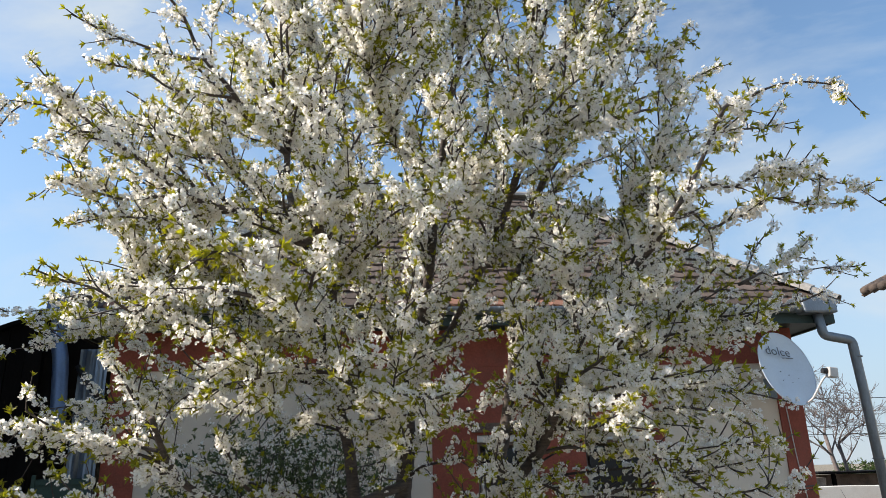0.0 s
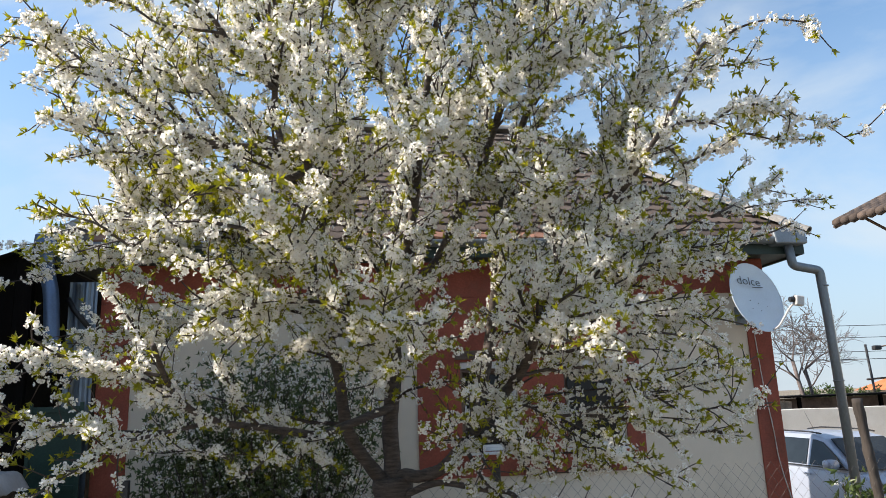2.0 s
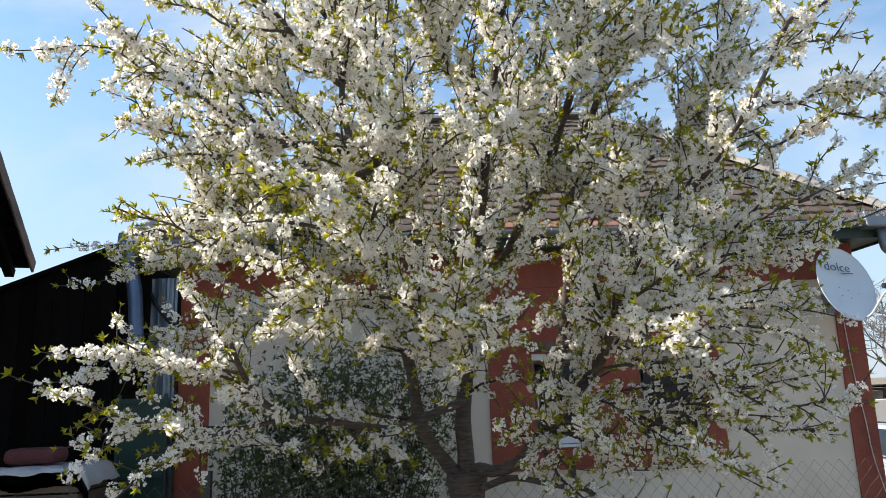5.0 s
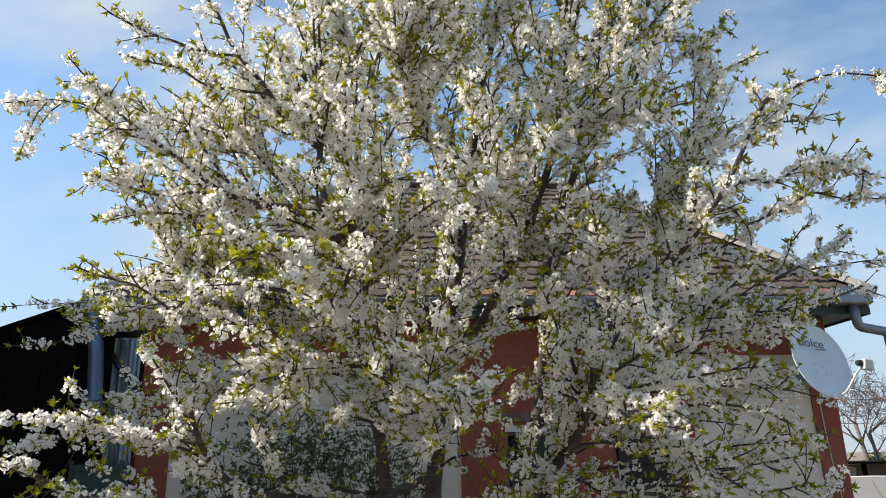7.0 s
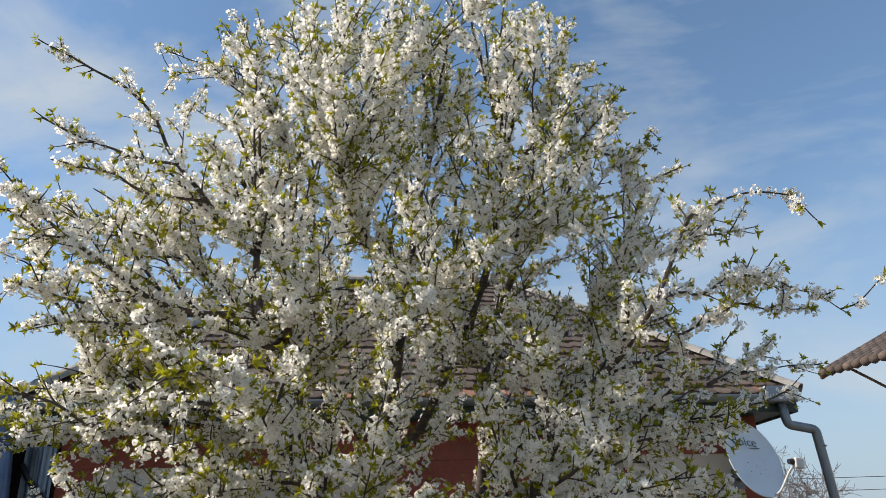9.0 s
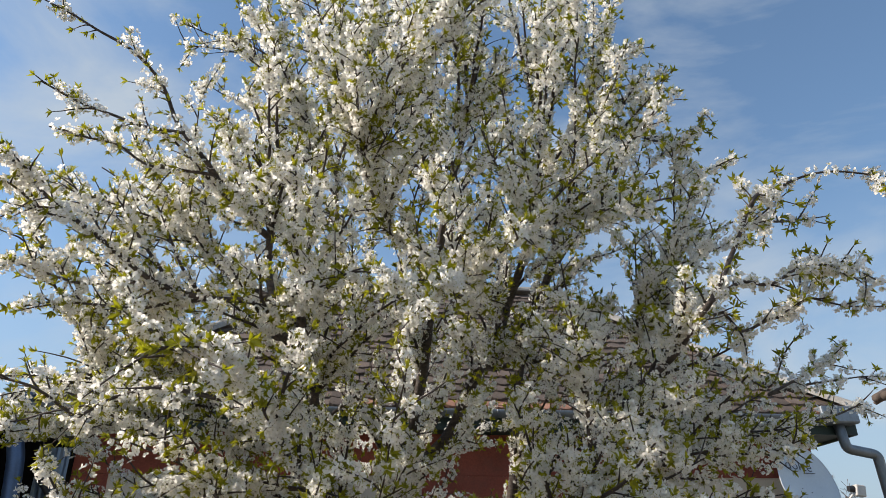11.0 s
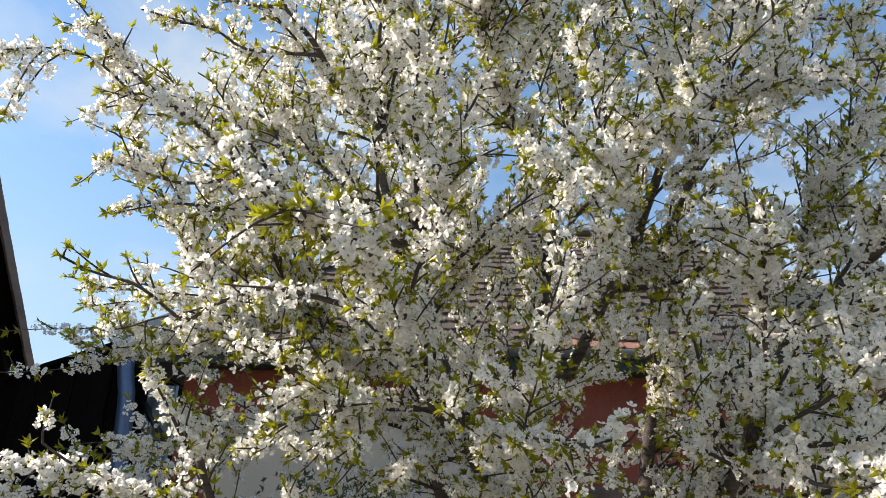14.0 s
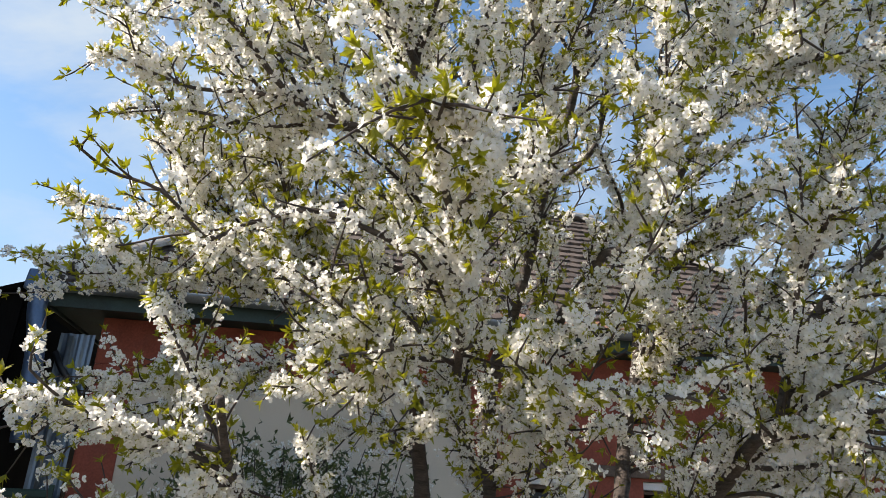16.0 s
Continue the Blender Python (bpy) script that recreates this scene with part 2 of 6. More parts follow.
def box(bm, x0, y0, z0, x1, y1, z1, bevel=0.0, m=None):
    r = bmesh.ops.create_cube(bm, size=1)
    vs = r["verts"]
    bmesh.ops.scale(bm, vec=(x1 - x0, y1 - y0, z1 - z0), verts=vs)
    bmesh.ops.translate(bm, vec=((x0 + x1) / 2, (y0 + y1) / 2, (z0 + z1) / 2), verts=vs)
    if m:
        bmesh.ops.transform(bm, matrix=m, verts=vs)
    if bevel:
        es = list({e for v in vs for e in v.link_edges})
        bmesh.ops.bevel(bm, geom=es, offset=bevel, segments=2, affect="EDGES", profile=0.5)
    return bm


def boxed(*a, **k):
    return box(bmesh.new(), *a, **k)


def spline(pts, step):
    """A smooth line through points: Catmull-Rom, sampled about every step metres."""
    p = [np.array(q, float) for q in pts]
    p = [2 * p[0] - p[1]] + p + [2 * p[-1] - p[-2]]
    out = []
    for i in range(1, len(p) - 2):
        k = max(1, int(np.linalg.norm(p[i + 1] - p[i]) / step))
        for j in range(k):
            t = j / k
            out.append(0.5 * (2 * p[i] + (p[i + 1] - p[i - 1]) * t + (2 * p[i - 1] - 5 * p[i] + 4 * p[i + 1] - p[i + 2]) * t * t
                              + (3 * p[i] - p[i - 1] - 3 * p[i + 1] + p[i + 2]) * t ** 3))
    out.append(p[-2])
    return np.array(out)


def tube_arrays(line, radii, sides=6, cap=True):
    """Vertices and faces of a tube along a line."""
    line = np.asarray(line, float)
    n = len(line)
    tan = np.gradient(line, axis=0)
    tan /= np.linalg.norm(tan, axis=1)[:, None] + 1e-9
    up = np.array([0.0, 0.0, 1.0]) if abs(tan[0][2]) < 0.9 else np.array([1.0, 0, 0])
    verts = []
    u = np.cross(tan[0], up)
    u /= np.linalg.norm(u)
    for i in range(n):
        u = u - tan[i] * (u @ tan[i])
        u /= np.linalg.norm(u) + 1e-9
        v = np.cross(tan[i], u)
        for k in range(sides):
            a = 2 * math.pi * k / sides
            verts.append(line[i] + radii[i] * (math.cos(a) * u + math.sin(a) * v))
    faces = []
    for i in range(n - 1):
        for k in range(sides):
            k2 = (k + 1) % sides
            faces.append((i * sides + k, i * sides + k2, (i + 1) * sides + k2, (i + 1) * sides + k))
    if cap:
        faces.append(tuple(range(sides - 1, -1, -1)))
        faces.append(tuple((n - 1) * sides + k for k in range(sides)))
    return verts, faces


def mesh_of(name, verts, faces):
    me = bpy.data.meshes.new(name)
    me.from_pydata([tuple(v) for v in verts], [], faces)
    me.update()
    return me


def tube(name, line, radii, mat, parent=None, label="", sides=8, smooth=True):
    if np.isscalar(radii):
        radii = [radii] * len(line)
    v, f = tube_arrays(line, radii, sides)
    return put(name, mesh_of(name, v, f), mat, parent, label, smooth)


def merged_tubes(name, items, mat, parent=None, label="", smooth=True):
    """Many thin tubes in one mesh."""
    vs, fs, base = [], [], 0
    for line, radii, sides in items:
        v, f = tube_arrays(line, radii, sides, cap=False)
        vs += v
        fs += [tuple(i + base for i in q) for q in f]
        base += len(v)
    return put(name, mesh_of(name, vs, fs), mat, parent, label, smooth)


def bulk_mesh(name, co, tris, mat_index):
    """One large triangle mesh from arrays."""
    me = bpy.data.meshes.new(name)
    me.vertices.add(len(co))
    me.vertices.foreach_set("co", np.asarray(co, np.float32).ravel())
    me.loops.add(len(tris) * 3)
    me.loops.foreach_set("vertex_index", np.asarray(tris, np.int32).ravel())
    me.polygons.add(len(tris))
    me.polygons.foreach_set("loop_start", np.arange(0, len(tris) * 3, 3, dtype=np.int32))
    me.polygons.foreach_set("material_index", np.asarray(mat_index, np.int32))
    me.update(calc_edges=True)
    return me


def hollow_pipe(name, line, outer, mat, parent, label="", wall=0.006, sides=18):
    """A pipe with an open, hollow lower end."""
    v, f = tube_arrays(line, [outer] * len(line), sides, cap=False)
    v2, f2 = tube_arrays(line, [outer - wall] * len(line), sides, cap=False)
    base = len(v)
    f += [tuple(reversed([i + base for i in q])) for q in f2]
    last = (len(line) - 1) * sides
    for off in (0, last):
        f += [(off + k, off + (k + 1) % sides, base + off + (k + 1) % sides, base + off + k) for k in range(sides)]
    return put(name, mesh_of(name, v + v2, f), mat, parent, label, True)


# ---- ground ----
def ground_height(x, y):
    fall = min(1.0, max(0.0, (y - 8.8) / 2.0)) * min(1.0, max(0.0, (x - 4.0) / 0.6))
    return GROUND - 0.3 * fall + 0.02 * noise.noise(Vector((x * 0.7, y * 0.7, 0)))


def build_ground():
    xs = sorted(set([-600, -200, -80, -40, -20] + [round(-14 + 0.6 * i, 3) for i in range(60)] + [30, 50, 90, 200, 600]))
    ys = sorted(set([-600, -200, -60, -25] + [round(-12 + 0.6 * i, 3) for i in range(72)] + [40, 60, 100, 200, 700]))
    bm = bmesh.new()
    g = [[bm.verts.new((x, y, ground_height(x, y))) for x in xs] for y in ys]
    for j in range(len(ys) - 1):
        for i in range(len(xs) - 1):
            bm.faces.new((g[j][i], g[j][i + 1], g[j + 1][i + 1], g[j + 1][i]))
    return tagged(part("ground", bm, M_SOIL, None, smooth=True), "dry pale earth yard with greenish patches", "ground", kind="structure")


ground = build_ground()


# ---- house ----
def build_window(parent, x0, x1, z0, z1):
    win = thing("window", "", "", (x0 + x1) / 2, WALL_Y, z0)
    win.parent = parent
    win.matrix_parent_inverse = Matrix.Translation(-parent.location)
    y = WALL_Y + 0.05
    bm = bmesh.new()
    w = 0.036
    for a in ((x1 - w, z0, x1, z1), (x0 + w, z0, x1 - w, z0 + w)):
        box(bm, a[0], y, a[1], a[2], y + 0.07, a[3], 0.006)
    part("window_frame", bm, M_PVC, win, "white plastic window frame")
    # left and top members dark, right and bottom ones white
    bm = bmesh.new()
    for a in ((x0, z0, x0 + w, z1), (x0 + w, z1 - w, x1 - w, z1)):
        box(bm, a[0], y, a[1], a[2], y + 0.07, a[3], 0.006)
    part("dark_frame", bm, M_OLDWOOD, win, "dark left and top frame members")
    bm = bmesh.new()
    s0, s1 = x0 + w + 0.004, x1 - w - 0.004
    v = 0.03
    for a in ((s1 - v, z0 + w, s1, z1 - w), (s0 + v, z0 + w, s1 - v, z0 + w + v)):
        box(bm, a[0], y + 0.018, a[1], a[2], y + 0.06, a[3], 0.004)
    part("sash", bm, M_PVC, win)
    part("pane", boxed(s0 + v, y + 0.035, z0 + w + v, s1 - v, y + 0.043, z1 - w - v), M_DARKGLASS, win, "dark window pane")
    part("head_strip", boxed(x0 - 0.01, y - 0.035, z1 + 0.004, x1 + 0.01, y + 0.09, z1 + 0.075, 0.008), M_PVC, win, "white strip over the window")
    part("window_sill", boxed(x0 - 0.05, WALL_Y - 0.07, z0 - 0.035, x1 + 0.05, y + 0.02, z0 - 0.004, 0.006), M_PVC, win, "white window sill")
    part("handle", boxed(s0 + 0.01, y + 0.003, (z0 + z1) / 2 - 0.05, s0 + 0.03, y + 0.016, (z0 + z1) / 2 + 0.05, 0.004), M_PVC, win)
    return win


def wall_with_holes(x0, x1, z0, z1, holes, y0, y1):
    """A thick wall in the x-z plane with openings that go through it."""
    xs = sorted({x0, x1, *[h[0] for h in holes], *[h[1] for h in holes]})
    zs = sorted({z0, z1, *[h[2] for h in holes], *[h[3] for h in holes]})
    bm = bmesh.new()
    for a, b in zip(xs, xs[1:]):
        for c, d in zip(zs, zs[1:]):
            if not any(h[0] <= a and b <= h[1] and h[2] <= c and d <= h[3] for h in holes):
                box(bm, a, y0, c, b, y1, d)
    bmesh.ops.remove_doubles(bm, verts=bm.verts, dist=1e-5)
    bm.verts.index_update()
    twin = {}
    for f in bm.faces:
        twin.setdefault(frozenset(v.index for v in f.verts), []).append(f)
    bmesh.ops.delete(bm, geom=[f for fs in twin.values() if len(fs) > 1 for f in fs], context="FACES_ONLY")
    return bm


HX0, HX1, HBACK = -3.50, 4.24, 12.95
WINDOWS = [(0.42, 1.08, 0.97, 1.88), (1.62, 2.33, 0.97, 1.88)]


def build_house():
    house = thing("house", "low house of red and cream plaster under a tiled roof", "house", 0.4, WALL_Y, GROUND)
    holes = [(a, b, c, d + 0.08) for a, b, c, d in WINDOWS]
    part("wall", wall_with_holes(HX0, HX1, GROUND, 3.12, holes, WALL_Y, WALL_Y + 0.3), M_CREAM, house, "cream plastered front wall")
    part("wall", boxed(HX0, WALL_Y + 0.302, GROUND, HX0 + 0.3, HBACK, 3.12), M_CREAM, house)
    part("wall", boxed(HX1 - 0.3, WALL_Y + 0.302, GROUND, HX1, HBACK, 3.12), M_RED, house)
    part("wall", boxed(HX0 + 0.302, HBACK - 0.3, GROUND, HX1 - 0.302, HBACK, 3.12), M_CREAM, house)
    part("room_floor", boxed(HX0 + 0.31, WALL_Y + 0.31, GROUND, HX1 - 0.31, HBACK - 0.31, -0.1), M_CRATE, house)
    # raised red plaster bands: frieze, corner strips, panel round the windows
    p = 0.022
    part("frieze", boxed(HX0, WALL_Y - p, 2.70, HX1, WALL_Y - 0.001, 3.12, 0.006), M_RED, house, "red plaster frieze under the eaves")
    part("corner_strip", boxed(HX0, WALL_Y - p, GROUND, -3.155, WALL_Y - 0.001, 2.698, 0.006), M_RED, house, "red plaster corner strip")
    part("corner_strip", boxed(3.94, WALL_Y - p, GROUND, HX1, WALL_Y - 0.001, 2.698, 0.006), M_RED, house, "red plaster corner strip")
    panel = wall_with_holes(-0.07, 2.54, 0.74, 2.698, holes, WALL_Y - p, WALL_Y - 0.001)
    part("window_panel", panel, M_RED, house, "red plaster panel round two windows")
    part("ledge", boxed(-0.09, WALL_Y - 0.05, 0.70, 2.56, WALL_Y - 0.001, 0.738, 0.01), M_RED, house)
    part("ledge", boxed(0.36, WALL_Y - 0.06, 1.985, 2.40, WALL_Y - p - 0.001, 2.085, 0.01), M_OLDWOOD, house, "brown wooden lintel board")
    for w in WINDOWS:
        build_window(house, *w)
    # eaves
    ex0, ex1, ey1 = -3.92, 4.62, HBACK + 0.41
    part("soffit", boxed(ex0 + 0.06, EAVE_Y + 0.06, 3.125, ex1 - 0.06, WALL_Y + 0.3, 3.165), M_SOFFIT, house, "dark green soffit boards")
    part("soffit", boxed(ex0 + 0.06, WALL_Y + 0.302, 3.125, HX0 + 0.3, ey1 - 0.1, 3.165), M_SOFFIT, house)
    part("soffit", boxed(HX1 - 0.3, WALL_Y + 0.302, 3.125, ex1 - 0.06, ey1 - 0.1, 3.165), M_SOFFIT, house)
    part("fascia", boxed(ex0 + 0.04, EAVE_Y + 0.03, 3.10, ex1 - 0.04, EAVE_Y + 0.058, 3.27), M_SOFFIT, house, "dark green fascia board")
    part("fascia", boxed(ex1 - 0.058, EAVE_Y + 0.06, 3.10, ex1 - 0.03, ey1 - 0.1, 3.27), M_SOFFIT, house)
    part("fascia", boxed(ex0 + 0.03, EAVE_Y + 0.06, 3.10, ex0 + 0.058, ey1 - 0.1, 3.27), M_SOFFIT, house)
    # roof deck under the tiles
    d = 2.68
    ridge_z = EAVE_Z + 0.05 + d * 0.87
    A, B, C, D = (ex0, EAVE_Y, EAVE_Z + 0.05), (ex1, EAVE_Y, EAVE_Z + 0.05), (ex1, EAVE_Y + 2 * d, EAVE_Z + 0.05), (ex0, EAVE_Y + 2 * d, EAVE_Z + 0.05)
    R0, R1 = (ex0 + d, EAVE_Y + d, ridge_z), (ex1 - d, EAVE_Y + d, ridge_z)
    bm = bmesh.new()
    a, b, c, e, r0, r1 = [bm.verts.new(q) for q in (A, B, C, D, R0, R1)]
    low = [bm.verts.new((q[0], q[1], q[2] - 0.03)) for q in (A, B, C, D)]
    for f in ((a, b, r1, r0), (b, c, r1), (c, e, r0, r1), (e, a, r0), (low[3], low[2], low[1], low[0]),
              (a, low[0], low[1], b), (b, low[1], low[2], c), (c, low[2], low[3], e), (e, low[3], low[0], a)):
        bm.faces.new(f)
    roof = part("roof", bm, M_ROOFBASE, house, "hip roof of old brown-grey clay tiles")
    return house, roof, (A, B, C, D, R0, R1)


house, roof, ROOF = build_house()


def half_round(line, r, sides=10):
    """A half-round gutter: an open trough with thickness, along x."""
    bm = bmesh.new()
    rings = []
    for x in line:
        ring = []
        for k in range(sides + 1):
            a = math.pi + math.pi * k / sides
            ring.append((x, r * math.cos(a), r * math.sin(a)))
        for k in range(sides, -1, -1):
            a = math.pi + math.pi * k / sides
            ring.append((x, (r - 0.006) * math.cos(a), (r - 0.006) * math.sin(a)))
        rings.append([bm.verts.new(v) for v in ring])
    n = len(rings[0])
    for p, q in zip(rings, rings[1:]):
        for k in range(n):
            bm.faces.new((p[k], q[k], q[(k + 1) % n], p[(k + 1) % n]))
    return bm


def build_gutters():
    g = part("gutter", half_round([-3.84 + 0.39 * i for i in range(22)], 0.072), M_ZINC, house, "zinc half-round gutter", True)
    g.location = (0, 0, 0)
    g.matrix_basis = Matrix.Translation((0, EAVE_Y - 0.045, EAVE_Z + 0.03))
    for x in [-3.6 + 0.85 * i for i in range(10)]:
        line = [(x, EAVE_Y - 0.045 + 0.078 * math.cos(a), EAVE_Z + 0.03 + 0.078 * math.sin(a)) for a in [math.pi + math.pi * k / 10 for k in range(11)]]
        tube("gutter_bracket", line, 0.006, M_ZINC, house, sides=5)
    # folded corner boxes at both ends
    for x0, x1 in ((-4.03, -3.82), (4.13, 4.53)):
        bm = boxed(x0, EAVE_Y - 0.14, EAVE_Z - 0.06, x1, EAVE_Y + 0.06, EAVE_Z + 0.13, 0.02)
        bmesh.ops.translate(bm, vec=(0, 0.03, 0), verts=[v for v in bm.verts if v.co.z > EAVE_Z])
        part("gutter_end", bm, M_ZINC if x0 > 0 else M_BLUEZINC, house, "folded zinc gutter corner")
    corners = [Vector(q) for q in ((4.34, EAVE_Y - 0.03, 3.20), (4.37, EAVE_Y - 0.03, 2.945), (4.695, EAVE_Y - 0.03, 2.885), (4.715, EAVE_Y - 0.03, 2.3), (4.77, EAVE_Y - 0.02, GROUND + 0.02))]
    line = [corners[0]]
    for a, b, c in zip(corners, corners[1:], corners[2:]):
        r0, r1 = b + (a - b).normalized() * 0.05, b + (c - b).normalized() * 0.05
        line += [r0.lerp(b, t).lerp(b.lerp(r1, t), t) for t in (0, 0.25, 0.5, 0.75, 1.0)]
    line.append(corners[-1])
    pipe = tube("downpipe", line, 0.052, M_ZINC, house, "grey zinc downpipe with an offset bend", sides=14)
    for z in (2.70, 1.6, 0.4):
        ring = [(4.715 + (2.3 - min(z, 2.3)) * 0.0196 + 0.056 * math.cos(a), EAVE_Y - 0.027 + 0.056 * math.sin(a), z) for a in np.linspace(0, 2 * math.pi, 17)]
        tube("pipe_collar", ring, 0.008, M_ZINC, house, sides=5)
    line = [(-3.92, EAVE_Y - 0.02, 3.2), (-3.92, EAVE_Y - 0.02, 3.05), (-3.89, EAVE_Y - 0.02, 2.9), (-3.85, EAVE_Y - 0.02, 2.7), (-3.79, EAVE_Y - 0.02, 1.96)]
    hollow_pipe("downpipe", spline(line, 0.05), 0.075, M_BLUEZINC, house, "blue-grey downpipe with an open end")
    line = spline([(4.02, WALL_Y - 0.03, 2.2), (4.05, WALL_Y - 0.032, 1.6), (4.10, WALL_Y - 0.035, 1.1), (4.13, WALL_Y - 0.035, 0.7), (4.24, WALL_Y - 0.03, 0.2)], 0.06)
    tube("cable", line, 0.006, M_CABLE, house, "loose white aerial cable", sides=6)


build_gutters()


# ---- satellite dish ----
def build_dish():
    dish = thing("satellite_dish", "pale blue satellite dish on a wall arm beside the eaves", "satellite dish", 3.82, 7.93, 2.57)
    n = Vector((0.20, -0.93, 0.26)).normalized()
    side = n.cross(Vector((0, 0, 1))).normalized() * -1
    up = side.cross(n).normalized() * -1
    if up.z < 0:
        up = -up
    if side.x < 0:
        side = -side
    frame_m = Matrix((side, up, n)).transposed().to_4x4()
    frame_m.translation = (3.82, 7.93, 2.57)
    bm = bmesh.new()
    rings, seg = 9, 40
    for thick in (0.0, -0.006):
        prev = None
        for i in range(rings + 1):
            r = i / rings
            ring = [bm.verts.new(frame_m @ Vector((0.345 * r * math.cos(a), 0.425 * r * math.sin(a), 0.075 * r * r - 0.05 + thick)))
                    for a in [2 * math.pi * k / seg for k in range(seg)]] if i else [bm.verts.new(frame_m @ Vector((0, 0, -0.05 + thick)))]
            if prev:
                for k in range(seg):
                    k2 = (k + 1) % seg
                    if len(prev) == 1:
                        bm.faces.new((prev[0], ring[k], ring[k2]))
                    else:
                        bm.faces.new((prev[k], ring[k], ring[k2], prev[k2]))
            prev = ring
    part("reflector", bm, M_DISH, dish, "pale blue enamelled reflector", True)
    rim = [frame_m @ Vector((0.345 * math.cos(a), 0.425 * math.sin(a), 0.023)) for a in np.linspace(0, 2 * math.pi, 49)]
    tube("rim", rim, 0.006, M_DISH, dish, sides=6)
    for a, b in ((-0.05, -0.02), (0.05, -0.06), (-0.05, -0.12), (0.06, -0.15), (0.16, -0.10)):
        q = frame_m @ Vector((a, b, -0.04))
        line = [q, q + n * 0.012]
        tube("bolt", line, 0.0035, M_BLACK, dish, sides=8)
    arm0, lnb = frame_m @ Vector((0.08, -0.40, 0.02)), Vector((4.15, 7.68, 2.48))
    line = spline([arm0, arm0 + Vector((0.05, -0.05, 0.04)), lnb + Vector((-0.06, 0.04, -0.06)), lnb], 0.03)
    tube("feed_arm", line, 0.011, M_PLASTIC, dish, "pale bent feed arm", sides=8)
    bm = boxed(-0.05, -0.04, -0.055, 0.05, 0.04, 0.055, 0.012)
    bmesh.ops.transform(bm, matrix=Matrix.Translation(lnb + Vector((0.03, 0, 0.01))) @ Matrix.Rotation(0.15, 4, "Y"), verts=bm.verts)
    part("receiver", bm, M_PLASTIC, dish, "cream plastic receiver head")
    bm = bmesh.new()
    bmesh.ops.create_cone(bm, segments=14, radius1=0.028, radius2=0.034, depth=0.05, cap_ends=True)
    bmesh.ops.transform(bm, matrix=Matrix.Translation(lnb + Vector((-0.045, 0.01, 0.03))) @ Matrix.Rotation(radians(90), 4, "Y"), verts=bm.verts)
    part("feed_horn", bm, M_BLACK, dish, "black feed horn")
    tube("wall_arm", [Vector((3.87, 7.99, 2.5)), Vector((3.87, 8.2, 2.4)), Vector((3.87, WALL_Y - 0.01, 2.4))], 0.022, M_ZINC, dish, sides=10)
    part("wall_plate", boxed(3.80, WALL_Y - 0.035, 2.30, 3.94, WALL_Y - 0.023, 2.52, 0.004), M_ZINC, dish)
    # the word that can be read on the enamel, and the small unreadable line under it
    cu = bpy.data.curves.new("word", "FONT")
    cu.body, cu.size, cu.align_x, cu.align_y, cu.extrude = "dolce", 0.15, "CENTER", "CENTER", 0.0012
    cu.offset = -0.0012
    tmp = new("word_source", cu)
    bpy.context.view_layer.update()
    me = bpy.data.meshes.new_from_object(tmp.evaluated_get(bpy.context.evaluated_depsgraph_get()))
    bpy.data.objects.remove(tmp)
    me.transform(frame_m @ Matrix.Translation((-0.02, 0.205, 0.0)) @ Matrix.Rotation(radians(-6), 4, "Z"))
    put("lettering", me, M_INK, dish, "dark printed word dolce")
    bar = boxed(0.02, 0.13, -0.012, 0.17, 0.138, -0.010)
    bmesh.ops.transform(bar, matrix=frame_m, verts=bar.verts)
    part("small_print", bar, M_INK, dish)
    return dish


build_dish()


# ---- blossom and leaf shapes ----
rng = np.random.default_rng(7)


def petal_shape(fine):
    """Half-cupped petal in its own axes: x along, y across, z up."""
    if fine:                                            # four rows across the petal
        rows = [(0.10, 0.09, 0.00), (0.42, 0.32, 0.03), (0.78, 0.42, 0.10), (1.04, 0.20, 0.20)]
    elif fine is None:                                  # the plainest petal, for the back of the crown
        return (np.array([(0.06, 0, 0), (0.74, -0.43, 0.12), (1.02, 0.02, 0.20), (0.74, 0.43, 0.12)]), np.array([(0, 1, 2), (0, 2, 3)]))
    else:
        return (np.array([(0.06, 0, 0), (0.62, -0.41, 0.10), (0.62, 0.41, 0.10), (1.03, -0.24, 0.22), (1.03, 0.24, 0.22)]),
                np.array([(0, 1, 2), (1, 3, 4), (1, 4, 2)]))
    v, f = [], []
    for x, w, z in rows:
        v += [(x, -w, z + 0.06 * w), (x, w, z + 0.06 * w)]
        v.append((x - 0.03, 0, z - 0.03))
    for i in range(len(rows) - 1):
        a = i * 3
        f += [(a, a + 3, a + 5), (a, a + 5, a + 2), (a + 2, a + 5, a + 4), (a + 2, a + 4, a + 1)]
    return np.array(v), np.array(f)


def rot_to(d, spin):
    """A turn that carries +z to d, after a spin about z."""
    d = d / np.linalg.norm(d)
    h = np.array([1.0, 0, 0]) if abs(d[0]) < 0.8 else np.array([0, 1.0, 0])
    u = np.cross(h, d)
    u /= np.linalg.norm(u)
    v = np.cross(d, u)
    c, s = math.cos(spin), math.sin(spin)
    return np.stack([c * u + s * v, -s * u + c * v, d], axis=1)


